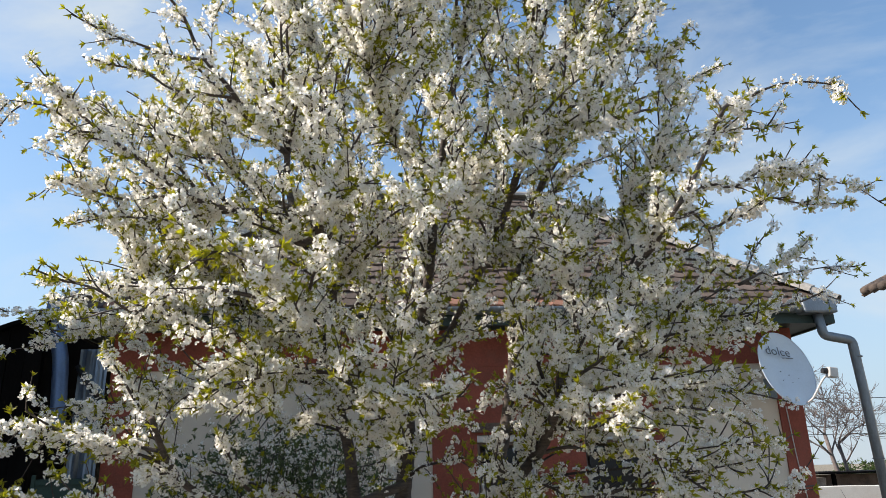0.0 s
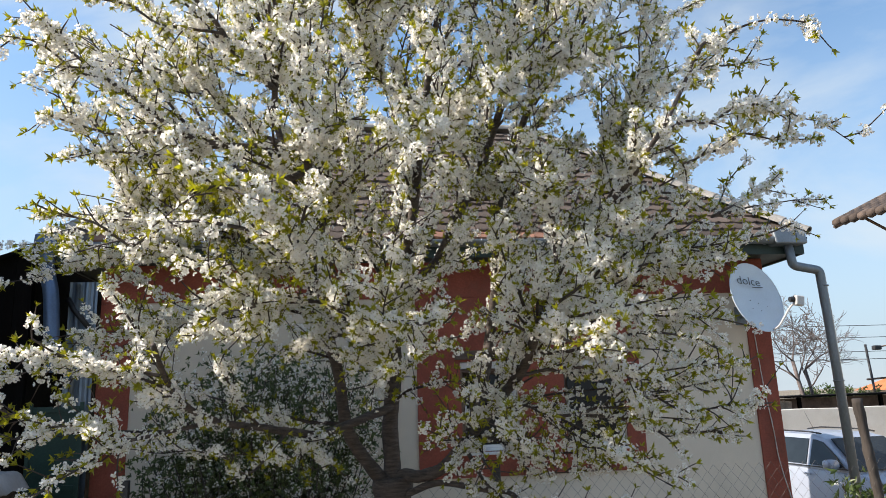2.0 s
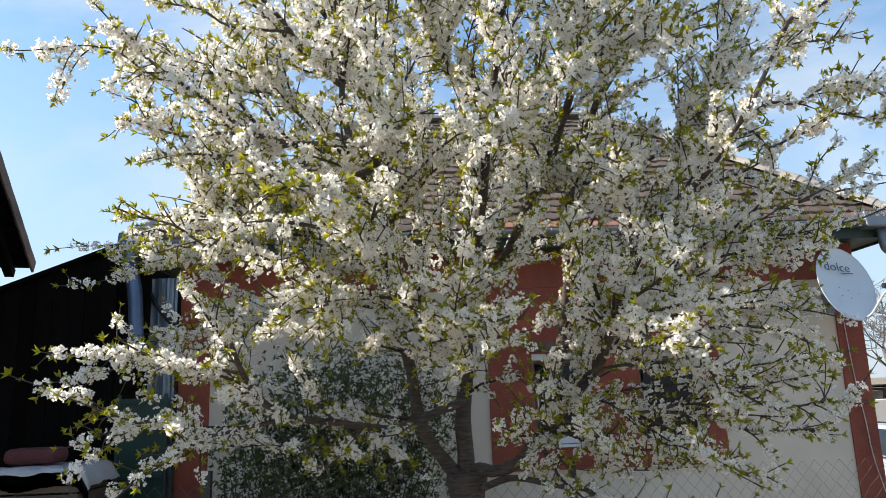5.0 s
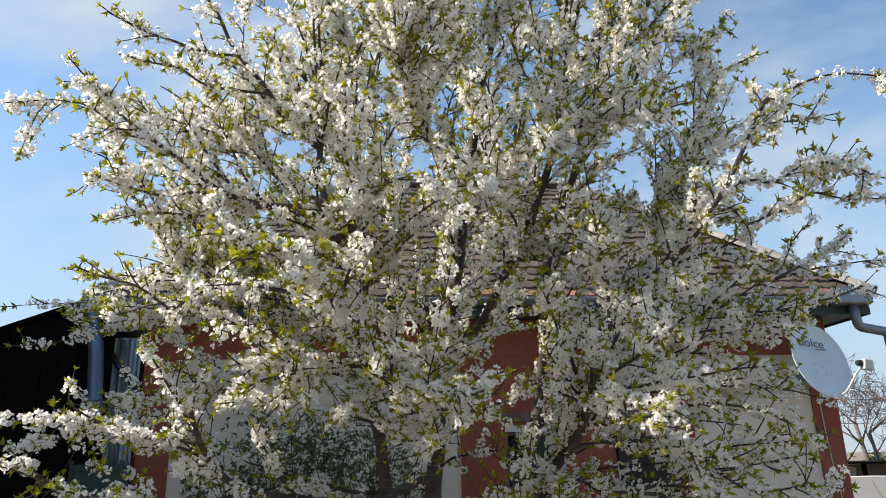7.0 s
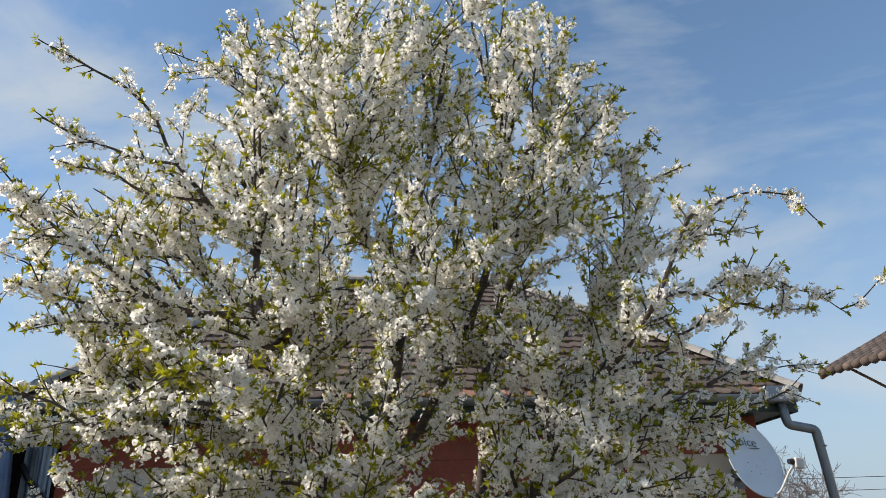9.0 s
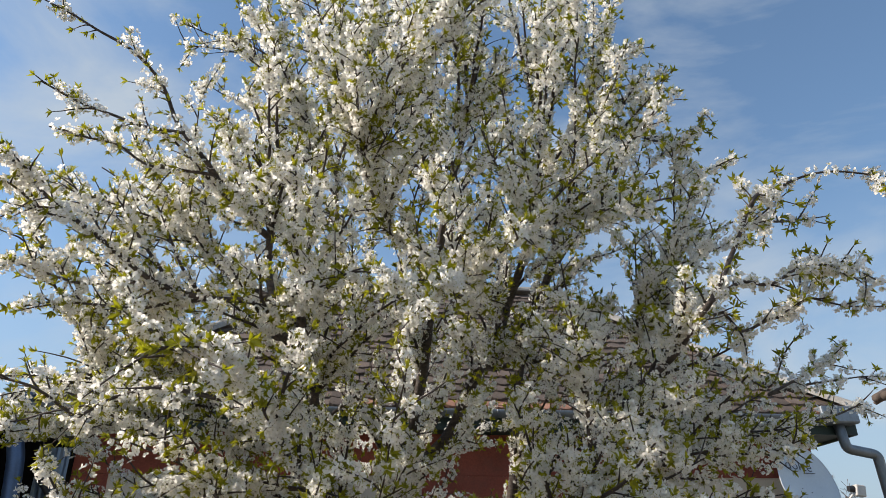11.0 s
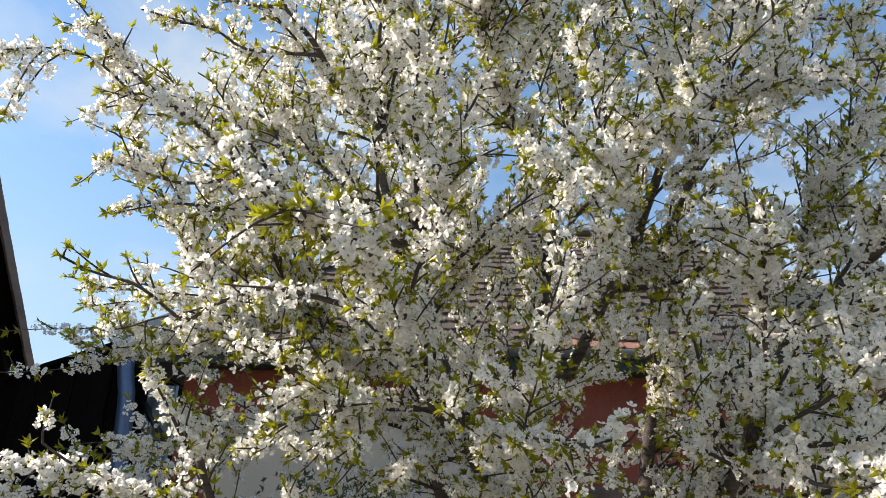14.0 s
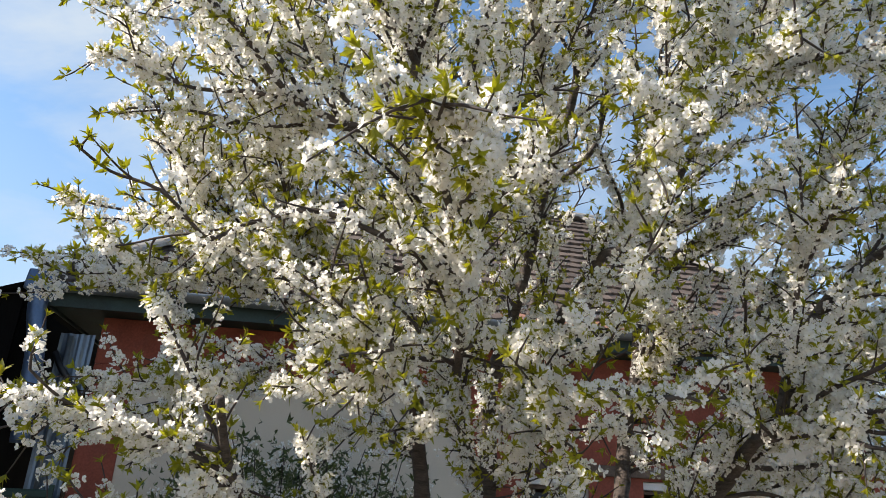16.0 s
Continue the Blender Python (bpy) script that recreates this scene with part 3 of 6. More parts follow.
def flower_shape(fine, r):
    pv, pf = petal_shape(fine)
    vs, fs, ms, base = [], [], [], 0
    cup = rng.uniform(0.15, 0.5)
    for k in range(5):
        a = 2 * math.pi * k / 5 + rng.normal(0, 0.11)
        tilt = -cup + rng.normal(0, 0.17)
        ct, st = math.cos(tilt), math.sin(tilt)
        q = pv * r * rng.uniform(0.88, 1.08)
        q = np.stack([q[:, 0] * ct + q[:, 2] * st, q[:, 1], -q[:, 0] * st + q[:, 2] * ct], axis=1)
        ca, sa = math.cos(a), math.sin(a)
        q = np.stack([q[:, 0] * ca - q[:, 1] * sa, q[:, 0] * sa + q[:, 1] * ca, q[:, 2]], axis=1)
        vs.append(q)
        fs.append(pf + base)
        ms += [0] * len(pf)
        base += len(q)
    n = 5 if fine else 3
    ring = [(0.20 * r * math.cos(2 * math.pi * k / n), 0.20 * r * math.sin(2 * math.pi * k / n), 0.06 * r) for k in range(n)]
    vs.append(np.array(ring + [(0, 0, 0.34 * r)]))
    fs.append(np.array([(base + k, base + (k + 1) % n, base + n) for k in range(n if fine else 2)]))
    ms += [1] * (n if fine else 2)
    base += n + 1
    if fine:                                            # stamens
        for k in range(6):
            a = 2 * math.pi * k / 6 + 0.3
            p = np.array([math.cos(a), math.sin(a), 0])
            tip = p * 0.30 * r + np.array([0, 0, 0.55 * r])
            w = np.array([-p[1], p[0], 0]) * 0.035 * r
            vs.append(np.array([p * 0.08 * r - w, p * 0.08 * r + w, tip + w, tip - w]))
            fs.append(np.array([(base, base + 1, base + 2), (base, base + 2, base + 3)]))
            ms += [1, 1]
            base += 4
    return np.concatenate(vs), np.concatenate(fs), ms


def cluster_shape(fine, count, r=0.0158):
    """An umbel of flowers on short stalks about the origin, opening towards +z."""
    vs, fs, ms, base = [], [], [], 0
    for k in range(count):
        a = 2.4 * k + rng.uniform(-0.3, 0.3)
        e = math.acos(1 - 1.45 * (k + 0.5) / count)
        d = np.array([math.sin(e) * math.cos(a), math.sin(e) * math.sin(a), math.cos(e)]) + rng.normal(0, 0.16, 3)
        d /= np.linalg.norm(d)
        stalk = rng.uniform(0.014, 0.036)
        fv, ff, fm = flower_shape(fine, r * rng.uniform(0.82, 1.12))
        face = d + np.array([0, 0, 0.1]) + rng.normal(0, 0.36, 3)
        q = fv @ rot_to(face, rng.uniform(0, 6.28)).T + d * stalk
        vs.append(q)
        fs.append(ff + base)
        ms += fm
        base += len(q)
        u = np.cross(d, [0.3, 0.5, 0.8])
        u = u / np.linalg.norm(u) * 0.0011
        w = np.cross(d, u)
        vs.append(np.array([u, -0.5 * u + 0.87 * w, -0.5 * u - 0.87 * w, d * stalk]))
        tri = [(base, base + 1, base + 3), (base + 1, base + 2, base + 3), (base + 2, base, base + 3)][:3 if fine else 1]
        fs.append(np.array(tri))
        ms += [2] * len(tri)
        base += 4
    return np.concatenate(vs), np.concatenate(fs), np.array(ms)


def leaf_shape(length):
    """A pointed leaf folded along its rib."""
    v = [(0, 0, 0), (0.50, -0.155, 0.10), (0.50, 0, 0.03), (0.50, 0.155, 0.10), (1.0, 0, -0.10)]
    return np.array(v) * length, np.array([(0, 1, 2), (0, 2, 3), (1, 4, 2), (2, 4, 3)])


def tuft_shape(count, length=0.042):
    """A tuft of folded young leaves opening towards +z."""
    vs, fs, base = [], [], 0
    for k in range(count):
        a = 2.4 * k + rng.uniform(-0.4, 0.4)
        e = rng.uniform(0.15, 1.0)
        lv, lf = leaf_shape(length * rng.uniform(0.6, 1.2))
        x = np.array([math.sin(e) * math.cos(a), math.sin(e) * math.sin(a), math.cos(e)])
        y = np.array([-math.sin(a), math.cos(a), 0])
        z = np.cross(x, y)
        tw = rng.uniform(-0.5, 0.5)
        y, z = y * math.cos(tw) + z * math.sin(tw), z * math.cos(tw) - y * math.sin(tw)
        vs.append(lv @ np.stack([x, y, z]))
        fs.append(lf + base)
        base += len(lv)
    return np.concatenate(vs), np.concatenate(fs), np.zeros(sum(len(q) for q in fs), int)


def scatter(name, shapes, places, mats, parent, label):
    """Joins one copy of a shape at every place (origin, direction, spin, size, shape) into one mesh."""
    cos, tris, mi, base = [], [], [], 0
    for o, d, spin, size, k in places:
        v, f, m = shapes[k]
        cos.append((v * size) @ rot_to(d, spin).T + o)
        tris.append(f + base)
        mi.append(m)
        base += len(v)
    me = bulk_mesh(name, np.concatenate(cos), np.concatenate(tris), np.concatenate(mi))
    ob = put(name, me, mats, parent, label)
    return tagged(ob, kind="stuff")


def scatter_parts(name, meshes, places, parent):
    """One object a place, on shared meshes."""
    for o, d, spin, size, k in places:
        ob = new(name, meshes[k])
        R = Matrix([list(r) for r in rot_to(d, spin)]).to_4x4()
        ob.parent = parent
        ob.matrix_parent_inverse = Matrix.Translation(-parent.location)
        ob.matrix_basis = Matrix.Translation(Vector(o)) @ R @ Matrix.Scale(size, 4)


# ---- the cherry tree ----
BOUGHS = {}
BOUGHS['stem_mid'] = (0.070, 0.052, [(-0.48, 5.95, 0.9), (-0.49, 5.95, 1.18), (-0.48, 5.95, 1.47), (-0.45, 5.97, 1.82), (-0.45, 6, 2.13), (-0.43, 6.03, 2.36)])
BOUGHS['stem_a'] = (0.046, 0.015, [(-0.43, 6.03, 2.36), (-0.38, 6, 2.54), (-0.33, 5.92, 2.71), (-0.3, 5.75, 2.94), (-0.27, 5.6, 3.22), (-0.24, 5.42, 3.45), (-0.23, 5.15, 3.63), (-0.2, 4.95, 3.95), (-0.12, 4.85, 4.27), (-0.06, 4.8, 4.68), (-0.12, 4.75, 5.03)])
BOUGHS['stem_b'] = (0.034, 0.012, [(-0.43, 6.03, 2.36), (-0.33, 6.06, 2.51), (-0.22, 6.1, 2.68), (-0.12, 6.14, 2.92), (-0.05, 6.14, 3.17), (-0.02, 6.1, 3.48), (-0.04, 6, 3.68), (0.16, 5.7, 3.89), (0.18, 5.5, 4.18), (0.2, 5.4, 4.56)])
BOUGHS['stem_c'] = (0.044, 0.014, [(-0.43, 6.03, 2.36), (-0.29, 6.02, 2.46), (-0.13, 5.95, 2.59), (-0.04, 5.85, 2.71), (0.03, 5.62, 2.88), (0.09, 5.42, 3.02), (0.12, 5.14, 2.99), (0.21, 5.1, 3.31), (0.3, 4.95, 3.55), (0.38, 4.85, 3.78), (0.41, 4.75, 4.04), (0.4, 4.7, 4.45), (0.35, 4.65, 4.79), (0.42, 4.6, 5.15)])
BOUGHS['elbow_arm'] = (0.022, 0.007, [(0.09, 5.42, 3.02), (0.23, 5.42, 3.01), (0.38, 5.42, 3.03), (0.52, 5.27, 3.04), (0.76, 5.3, 3.1), (0.99, 5.2, 3.22), (0.99, 4.73, 3.15)])
BOUGHS['inner_left'] = (0.020, 0.008, [(-0.44, 6.02, 2.4), (-0.54, 6, 2.52), (-0.62, 5.95, 2.66), (-0.7, 5.88, 2.85), (-0.78, 5.8, 3), (-0.9, 5.7, 3.03), (-1.01, 5.55, 3.02)])
BOUGHS['inner_up'] = (0.010, 0.005, [(-0.78, 5.8, 3), (-0.77, 5.75, 3.17), (-0.76, 5.65, 3.37), (-0.78, 5.5, 3.55)])
BOUGHS['crotch_side'] = (0.018, 0.008, [(-0.44, 6.02, 2.43), (-0.62, 5.9, 2.44), (-0.8, 5.75, 2.4), (-0.96, 5.6, 2.41), (-1.11, 5.4, 2.4)])
BOUGHS['arc'] = (0.050, 0.017, [(-0.47, 5.95, 0.97), (-0.38, 5.88, 1.01), (-0.3, 5.75, 1.01), (-0.17, 5.6, 1.06), (-0.06, 5.42, 1.19), (0.01, 5.3, 1.28), (0.1, 5.1, 1.41), (0.19, 4.85, 1.57), (0.26, 4.65, 1.71), (0.3, 4.45, 1.87), (0.25, 4.19, 1.92), (0.39, 4.22, 2.23), (0.56, 4.12, 2.49), (0.66, 4.05, 2.58)])
BOUGHS['arc_twin'] = (0.022, 0.008, [(0.39, 4.22, 2.23), (0.56, 4.5, 2.39), (0.57, 4.7, 2.53), (0.71, 4.8, 2.65), (0.84, 4.8, 2.8), (0.92, 4.75, 2.99)])
BOUGHS['right_high'] = (0.018, 0.004, [(0.66, 4.05, 2.58), (0.71, 3.85, 2.64), (0.72, 3.65, 2.7), (0.68, 3.42, 2.72), (0.85, 3.5, 2.95), (0.98, 3.43, 3.22), (1.08, 3.52, 3.27), (1.24, 3.5, 3.37), (1.4, 3.45, 3.4), (1.58, 3.4, 3.35)])
BOUGHS['right_mid'] = (0.010, 0.003, [(0.68, 3.42, 2.72), (0.88, 3.5, 2.85), (1.01, 3.5, 2.85), (1.18, 3.5, 2.93), (1.37, 3.5, 2.94), (1.47, 3.45, 2.85), (1.56, 3.45, 2.84)])
BOUGHS['right_mid_up'] = (0.010, 0.003, [(0.98, 3.43, 3.22), (1.03, 3.6, 3.19), (1.27, 3.75, 3.28), (1.49, 3.85, 3.35), (1.7, 3.95, 3.44)])
BOUGHS['droop_right'] = (0.009, 0.003, [(0.72, 3.65, 2.7), (0.88, 3.7, 2.78), (0.95, 3.7, 2.7), (1.1, 3.7, 2.76), (1.21, 3.7, 2.78), (1.31, 3.7, 2.86), (1.5, 3.7, 2.84), (1.73, 3.7, 2.84)])
BOUGHS['right_twig'] = (0.012, 0.004, [(0.56, 4.12, 2.49), (0.96, 4.4, 2.72), (1.31, 4.5, 2.78), (1.58, 4.6, 2.69), (1.74, 4.6, 2.92), (1.83, 4.55, 3.01)])
BOUGHS['right_twig_b'] = (0.010, 0.003, [(1.57, 4.6, 2.65), (1.8, 4.6, 2.76), (1.97, 4.6, 2.86), (2.1, 4.6, 2.95)])
BOUGHS['right_twig_c'] = (0.010, 0.003, [(1.57, 4.6, 2.65), (1.93, 4.7, 2.75), (2.19, 4.75, 2.79), (2.49, 4.75, 2.81)])
BOUGHS['right_arm'] = (0.020, 0.005, [(0.33, 4.42, 1.94), (0.57, 4.6, 2.11), (0.63, 4.62, 2.15), (0.85, 4.46, 2.27), (1.01, 4.55, 2.38), (1.27, 4.6, 2.44), (1.59, 4.7, 2.46), (1.98, 4.8, 2.56), (2.32, 4.85, 2.67)])
BOUGHS['right_down'] = (0.012, 0.004, [(0.55, 4.5, 2.24), (0.73, 4.5, 2.09), (0.88, 4.45, 2), (1.13, 4.4, 1.99), (1.38, 4.4, 1.96), (1.63, 4.35, 1.9)])
BOUGHS['right_lo_a'] = (0.013, 0.004, [(0.29, 4.55, 1.79), (0.52, 4.5, 1.8), (0.78, 4.45, 1.85), (1.01, 4.4, 1.89), (1.26, 4.35, 1.84), (1.47, 4.3, 1.7)])
BOUGHS['right_lo_b'] = (0.012, 0.004, [(0.23, 4.72, 1.66), (0.4, 4.6, 1.7), (0.54, 4.5, 1.66), (0.71, 4.4, 1.67), (0.96, 4.35, 1.64), (1.22, 4.3, 1.65)])
BOUGHS['right_lo_c'] = (0.014, 0.004, [(0.1, 5.1, 1.53), (0.3, 4.85, 1.5), (0.42, 4.7, 1.43), (0.55, 4.6, 1.43), (0.71, 4.5, 1.48), (0.82, 4.45, 1.54), (0.97, 4.4, 1.52), (1.15, 4.35, 1.43), (1.4, 4.3, 1.45), (1.64, 4.3, 1.46)])
BOUGHS['right_lo_d'] = (0.012, 0.004, [(0.39, 4.72, 1.43), (0.52, 4.65, 1.28), (0.69, 4.55, 1.21), (0.87, 4.5, 1.12), (1.05, 4.45, 1.05)])
BOUGHS['right_lo_e'] = (0.011, 0.004, [(0.55, 4.6, 1.43), (0.79, 4.5, 1.39), (1.01, 4.45, 1.32), (1.26, 4.4, 1.31), (1.47, 4.35, 1.3)])
BOUGHS['back_stem'] = (0.050, 0.012, [(0.03, 5.3, 1.29), (0.1, 5.4, 1.49), (0.19, 5.52, 1.81), (0.26, 5.6, 2.05), (0.3, 5.49, 2.41), (0.31, 5.47, 2.66), (0.31, 5.33, 2.88), (0.39, 5.4, 3.19), (0.48, 5.12, 3.49), (0.57, 5.1, 3.71), (0.45, 5, 4.01), (0.46, 4.95, 4.17), (0.68, 4.85, 4.53), (0.82, 4.8, 4.85)])
BOUGHS['back_twig'] = (0.014, 0.005, [(0.3, 5.49, 2.41), (0.51, 5.6, 2.39), (0.65, 5.5, 2.51), (0.84, 5.4, 2.64), (1.05, 5.3, 2.7)])
BOUGHS['left_stem'] = (0.054, 0.026, [(-0.47, 5.95, 0.9), (-0.6, 5.92, 1.02), (-0.74, 5.85, 1.2), (-0.82, 5.8, 1.37), (-0.86, 5.76, 1.55), (-0.89, 5.7, 1.82), (-0.95, 5.46, 2.11), (-0.99, 5.5, 2.29), (-0.98, 5.25, 2.55), (-0.97, 4.95, 2.75), (-1, 4.65, 2.87), (-1.02, 4.33, 2.94)])
BOUGHS['elb_stem'] = (0.024, 0.009, [(-1.02, 4.33, 2.94), (-1.02, 4.37, 3), (-1.07, 4.75, 3.44), (-1.08, 5, 3.72), (-1.03, 5.25, 3.92), (-0.92, 5.33, 4.01), (-0.71, 5.5, 4.25), (-0.51, 5.5, 4.43), (-0.34, 5.45, 4.56), (-0.04, 5.4, 4.91)])
BOUGHS['elb_up'] = (0.014, 0.005, [(-0.92, 5.33, 4.01), (-0.94, 5.4, 4.28), (-0.93, 5.3, 4.53), (-0.82, 5.2, 4.87), (-0.89, 5.1, 5.25)])
BOUGHS['v_stem'] = (0.023, 0.018, [(-1, 4.55, 2.95), (-1.13, 4.29, 2.82), (-1.16, 4.25, 3), (-1.2, 4.3, 3.2), (-1.19, 4.21, 3.31)])
BOUGHS['v_left'] = (0.018, 0.005, [(-1.19, 4.21, 3.31), (-1.28, 4.04, 3.32), (-1.39, 4.05, 3.44), (-1.42, 3.83, 3.44), (-1.55, 3.72, 3.59), (-1.62, 3.75, 3.71), (-1.7, 3.7, 3.86), (-1.81, 3.6, 3.95), (-1.96, 3.55, 4.01), (-2.09, 3.5, 4.07)])
BOUGHS['v_right'] = (0.020, 0.006, [(-1.19, 4.21, 3.31), (-1.19, 4.35, 3.57), (-1.17, 4.32, 3.68), (-1.05, 4.5, 4.05), (-1.15, 4.5, 4.41), (-1.31, 4.5, 4.71), (-1.45, 4.5, 4.98)])
BOUGHS['v_right_b'] = (0.014, 0.005, [(-1.17, 4.32, 3.68), (-1, 4.55, 4.17), (-0.88, 4.6, 4.47), (-0.75, 4.6, 4.8), (-0.72, 4.6, 5.19)])
BOUGHS['v_left_side'] = (0.009, 0.004, [(-1.55, 3.72, 3.59), (-1.75, 3.75, 3.63), (-1.9, 3.75, 3.7), (-2.09, 3.75, 3.77), (-2.22, 3.7, 3.82)])
BOUGHS['v_left_low'] = (0.009, 0.004, [(-1.42, 3.83, 3.44), (-1.73, 3.9, 3.51), (-1.9, 3.9, 3.63), (-2.04, 3.85, 3.63), (-2.18, 3.8, 3.64)])
BOUGHS['left_arm'] = (0.019, 0.005, [(-1.16, 4.25, 3), (-1.39, 4.2, 2.95), (-1.63, 4.1, 2.97), (-1.79, 3.88, 3.04), (-1.97, 3.77, 3.15), (-2.14, 3.75, 3.31), (-2.09, 3.72, 3.3), (-2.17, 3.6, 3.32), (-2.22, 3.5, 3.31)])
BOUGHS['left_arm_fork'] = (0.009, 0.004, [(-1.97, 3.77, 3.15), (-2.12, 3.85, 3.21), (-2.17, 3.7, 3.24), (-2.23, 3.6, 3.25)])
BOUGHS['mid_left'] = (0.014, 0.004, [(-1.16, 4.25, 3), (-1.42, 4.4, 3.18), (-1.65, 4.5, 3.42), (-1.93, 4.6, 3.69), (-2.1, 4.65, 3.83), (-2.25, 4.6, 3.91)])
BOUGHS['mid_left_up'] = (0.012, 0.004, [(-1.28, 4.04, 3.32), (-1.59, 4.4, 3.71), (-1.81, 4.6, 3.89), (-2.03, 4.7, 4.06), (-2.24, 4.7, 4.13)])
BOUGHS['mid_left_b'] = (0.012, 0.004, [(-1.63, 4.1, 2.97), (-1.65, 4.1, 2.98), (-1.84, 4.1, 3), (-2.03, 4.1, 2.99), (-2.23, 4.1, 3.05), (-2.36, 4.1, 3.1)])
BOUGHS['left_sag'] = (0.011, 0.004, [(-1.39, 4.2, 2.95), (-1.55, 4.2, 2.94), (-1.73, 4.15, 2.88), (-1.94, 4.1, 2.89), (-2.12, 4.1, 2.89), (-2.24, 4.1, 2.86)])
BOUGHS['front_arm'] = (0.034, 0.010, [(-0.46, 5.95, 1.64), (-0.57, 5.85, 1.86), (-0.74, 5.38, 2.01), (-0.92, 4.46, 2.12), (-0.96, 4.22, 2.17), (-1.03, 3.88, 2.27), (-1.03, 3.81, 2.27), (-1.09, 3.7, 2.37), (-1.18, 3.4, 2.4), (-1.23, 3.15, 2.37)])
BOUGHS['front_twig'] = (0.012, 0.004, [(-1.03, 3.81, 2.27), (-1.11, 3.75, 2.38), (-1.08, 3.27, 2.34), (-1.15, 3.11, 2.38), (-1.26, 3.1, 2.4)])
BOUGHS['front_spray'] = (0.014, 0.004, [(-1.03, 3.88, 2.27), (-1.22, 4, 2.41), (-1.5, 3.87, 2.44), (-1.72, 4, 2.43), (-1.84, 3.94, 2.34), (-1.96, 3.77, 2.41), (-2.11, 3.75, 2.45), (-2.18, 3.62, 2.47)])
BOUGHS['left_back'] = (0.014, 0.004, [(-0.95, 5.46, 2.11), (-1.23, 5.4, 2.28), (-1.5, 5.2, 2.3), (-1.73, 5.1, 2.14), (-1.91, 5, 2.06)])
BOUGHS['left_back_b'] = (0.014, 0.004, [(-0.98, 5.25, 2.55), (-1.27, 5.1, 2.43), (-1.58, 5, 2.45), (-1.84, 4.9, 2.49), (-2.11, 4.9, 2.49), (-2.34, 4.9, 2.44)])
BOUGHS['left_back_c'] = (0.013, 0.004, [(-0.97, 4.95, 2.75), (-1.28, 4.9, 2.58), (-1.58, 4.8, 2.59), (-1.86, 4.7, 2.64), (-2.12, 4.6, 2.65), (-2.37, 4.5, 2.64), (-2.52, 4.4, 2.65)])
BOUGHS['left_back_d'] = (0.011, 0.003, [(-2.11, 4.9, 2.49), (-2.42, 5, 2.57), (-2.7, 5.1, 2.62), (-2.98, 5.2, 2.64)])
BOUGHS['low_left'] = (0.036, 0.014, [(-0.46, 5.95, 1.51), (-0.68, 5.7, 1.44), (-0.84, 5.5, 1.39), (-0.98, 5.3, 1.35), (-1.18, 5, 1.39), (-1.38, 4.75, 1.44), (-1.54, 4.5, 1.48), (-1.64, 4.36, 1.56), (-1.72, 4.22, 1.71), (-1.74, 4.04, 1.86)])
BOUGHS['low_left_tip'] = (0.011, 0.004, [(-1.72, 4.22, 1.71), (-1.9, 4.2, 1.75), (-2.07, 4.18, 1.77), (-2.22, 4.16, 1.83), (-2.29, 4.01, 1.9)])
BOUGHS['low_left_b'] = (0.014, 0.004, [(-1.54, 4.5, 1.47), (-1.69, 4.4, 1.43), (-1.82, 4.3, 1.41), (-1.92, 4.2, 1.42), (-2.04, 4.15, 1.49), (-2.18, 4.1, 1.48), (-2.29, 4.05, 1.52)])
BOUGHS['low_left_c'] = (0.012, 0.004, [(-1.18, 5, 1.39), (-1.25, 4.8, 1.26), (-1.35, 4.6, 1.18), (-1.47, 4.4, 1.32)])
BOUGHS['low_left_d'] = (0.010, 0.004, [(-0.98, 5.3, 1.35), (-1.11, 5.1, 1.23), (-1.27, 5, 1.23), (-1.36, 4.9, 1.17)])
BOUGHS['mid_spray'] = (0.012, 0.004, [(-0.92, 4.46, 2.12), (-1.14, 4.4, 2.11), (-1.24, 3.86, 2.03), (-1.23, 3.89, 2.02), (-1.41, 3.95, 1.99), (-1.47, 3.9, 1.93)])
BOUGHS['mid_spray_b'] = (0.012, 0.004, [(-0.45, 6, 2.04), (-0.54, 4.9, 2.04), (-0.56, 4.62, 1.89), (-0.61, 3.81, 1.92), (-0.46, 3.67, 1.89), (-0.37, 3.65, 1.91)])
BOUGHS['mid_spray_c'] = (0.011, 0.004, [(-0.46, 3.67, 1.89), (-0.41, 3.61, 1.89), (-0.41, 3.56, 1.87)])
BOUGHS['low_right'] = (0.030, 0.008, [(-0.41, 5.9, 0.86), (-0.19, 5.6, 0.97), (0.03, 5.3, 0.96), (0.22, 5.1, 0.95), (0.29, 4.9, 0.89), (0.51, 4.7, 0.86), (0.74, 4.6, 0.9)])
BOUGHS['low_right_b'] = (0.018, 0.006, [(-0.01, 5.35, 1.23), (0.05, 5.3, 1.09), (0.12, 5.2, 0.98), (0.21, 5.1, 0.89)])
BOUGHS['low_right_c'] = (0.014, 0.005, [(0.06, 5.28, 1.3), (0.25, 5.1, 1.24), (0.32, 5, 1.11), (0.4, 4.9, 1.04)])
BOUGHS['top_mid'] = (0.013, 0.004, [(-0.2, 4.95, 3.95), (-0.34, 4.9, 4.26), (-0.43, 4.85, 4.64), (-0.52, 4.8, 5.04), (-0.56, 4.75, 5.35)])
BOUGHS['top_front'] = (0.013, 0.004, [(-0.23, 5.15, 3.63), (-0.5, 4.6, 3.52), (-0.75, 4.08, 3.72), (-0.72, 4.2, 4.1), (-0.86, 4.15, 4.37), (-0.97, 4.1, 4.61)])
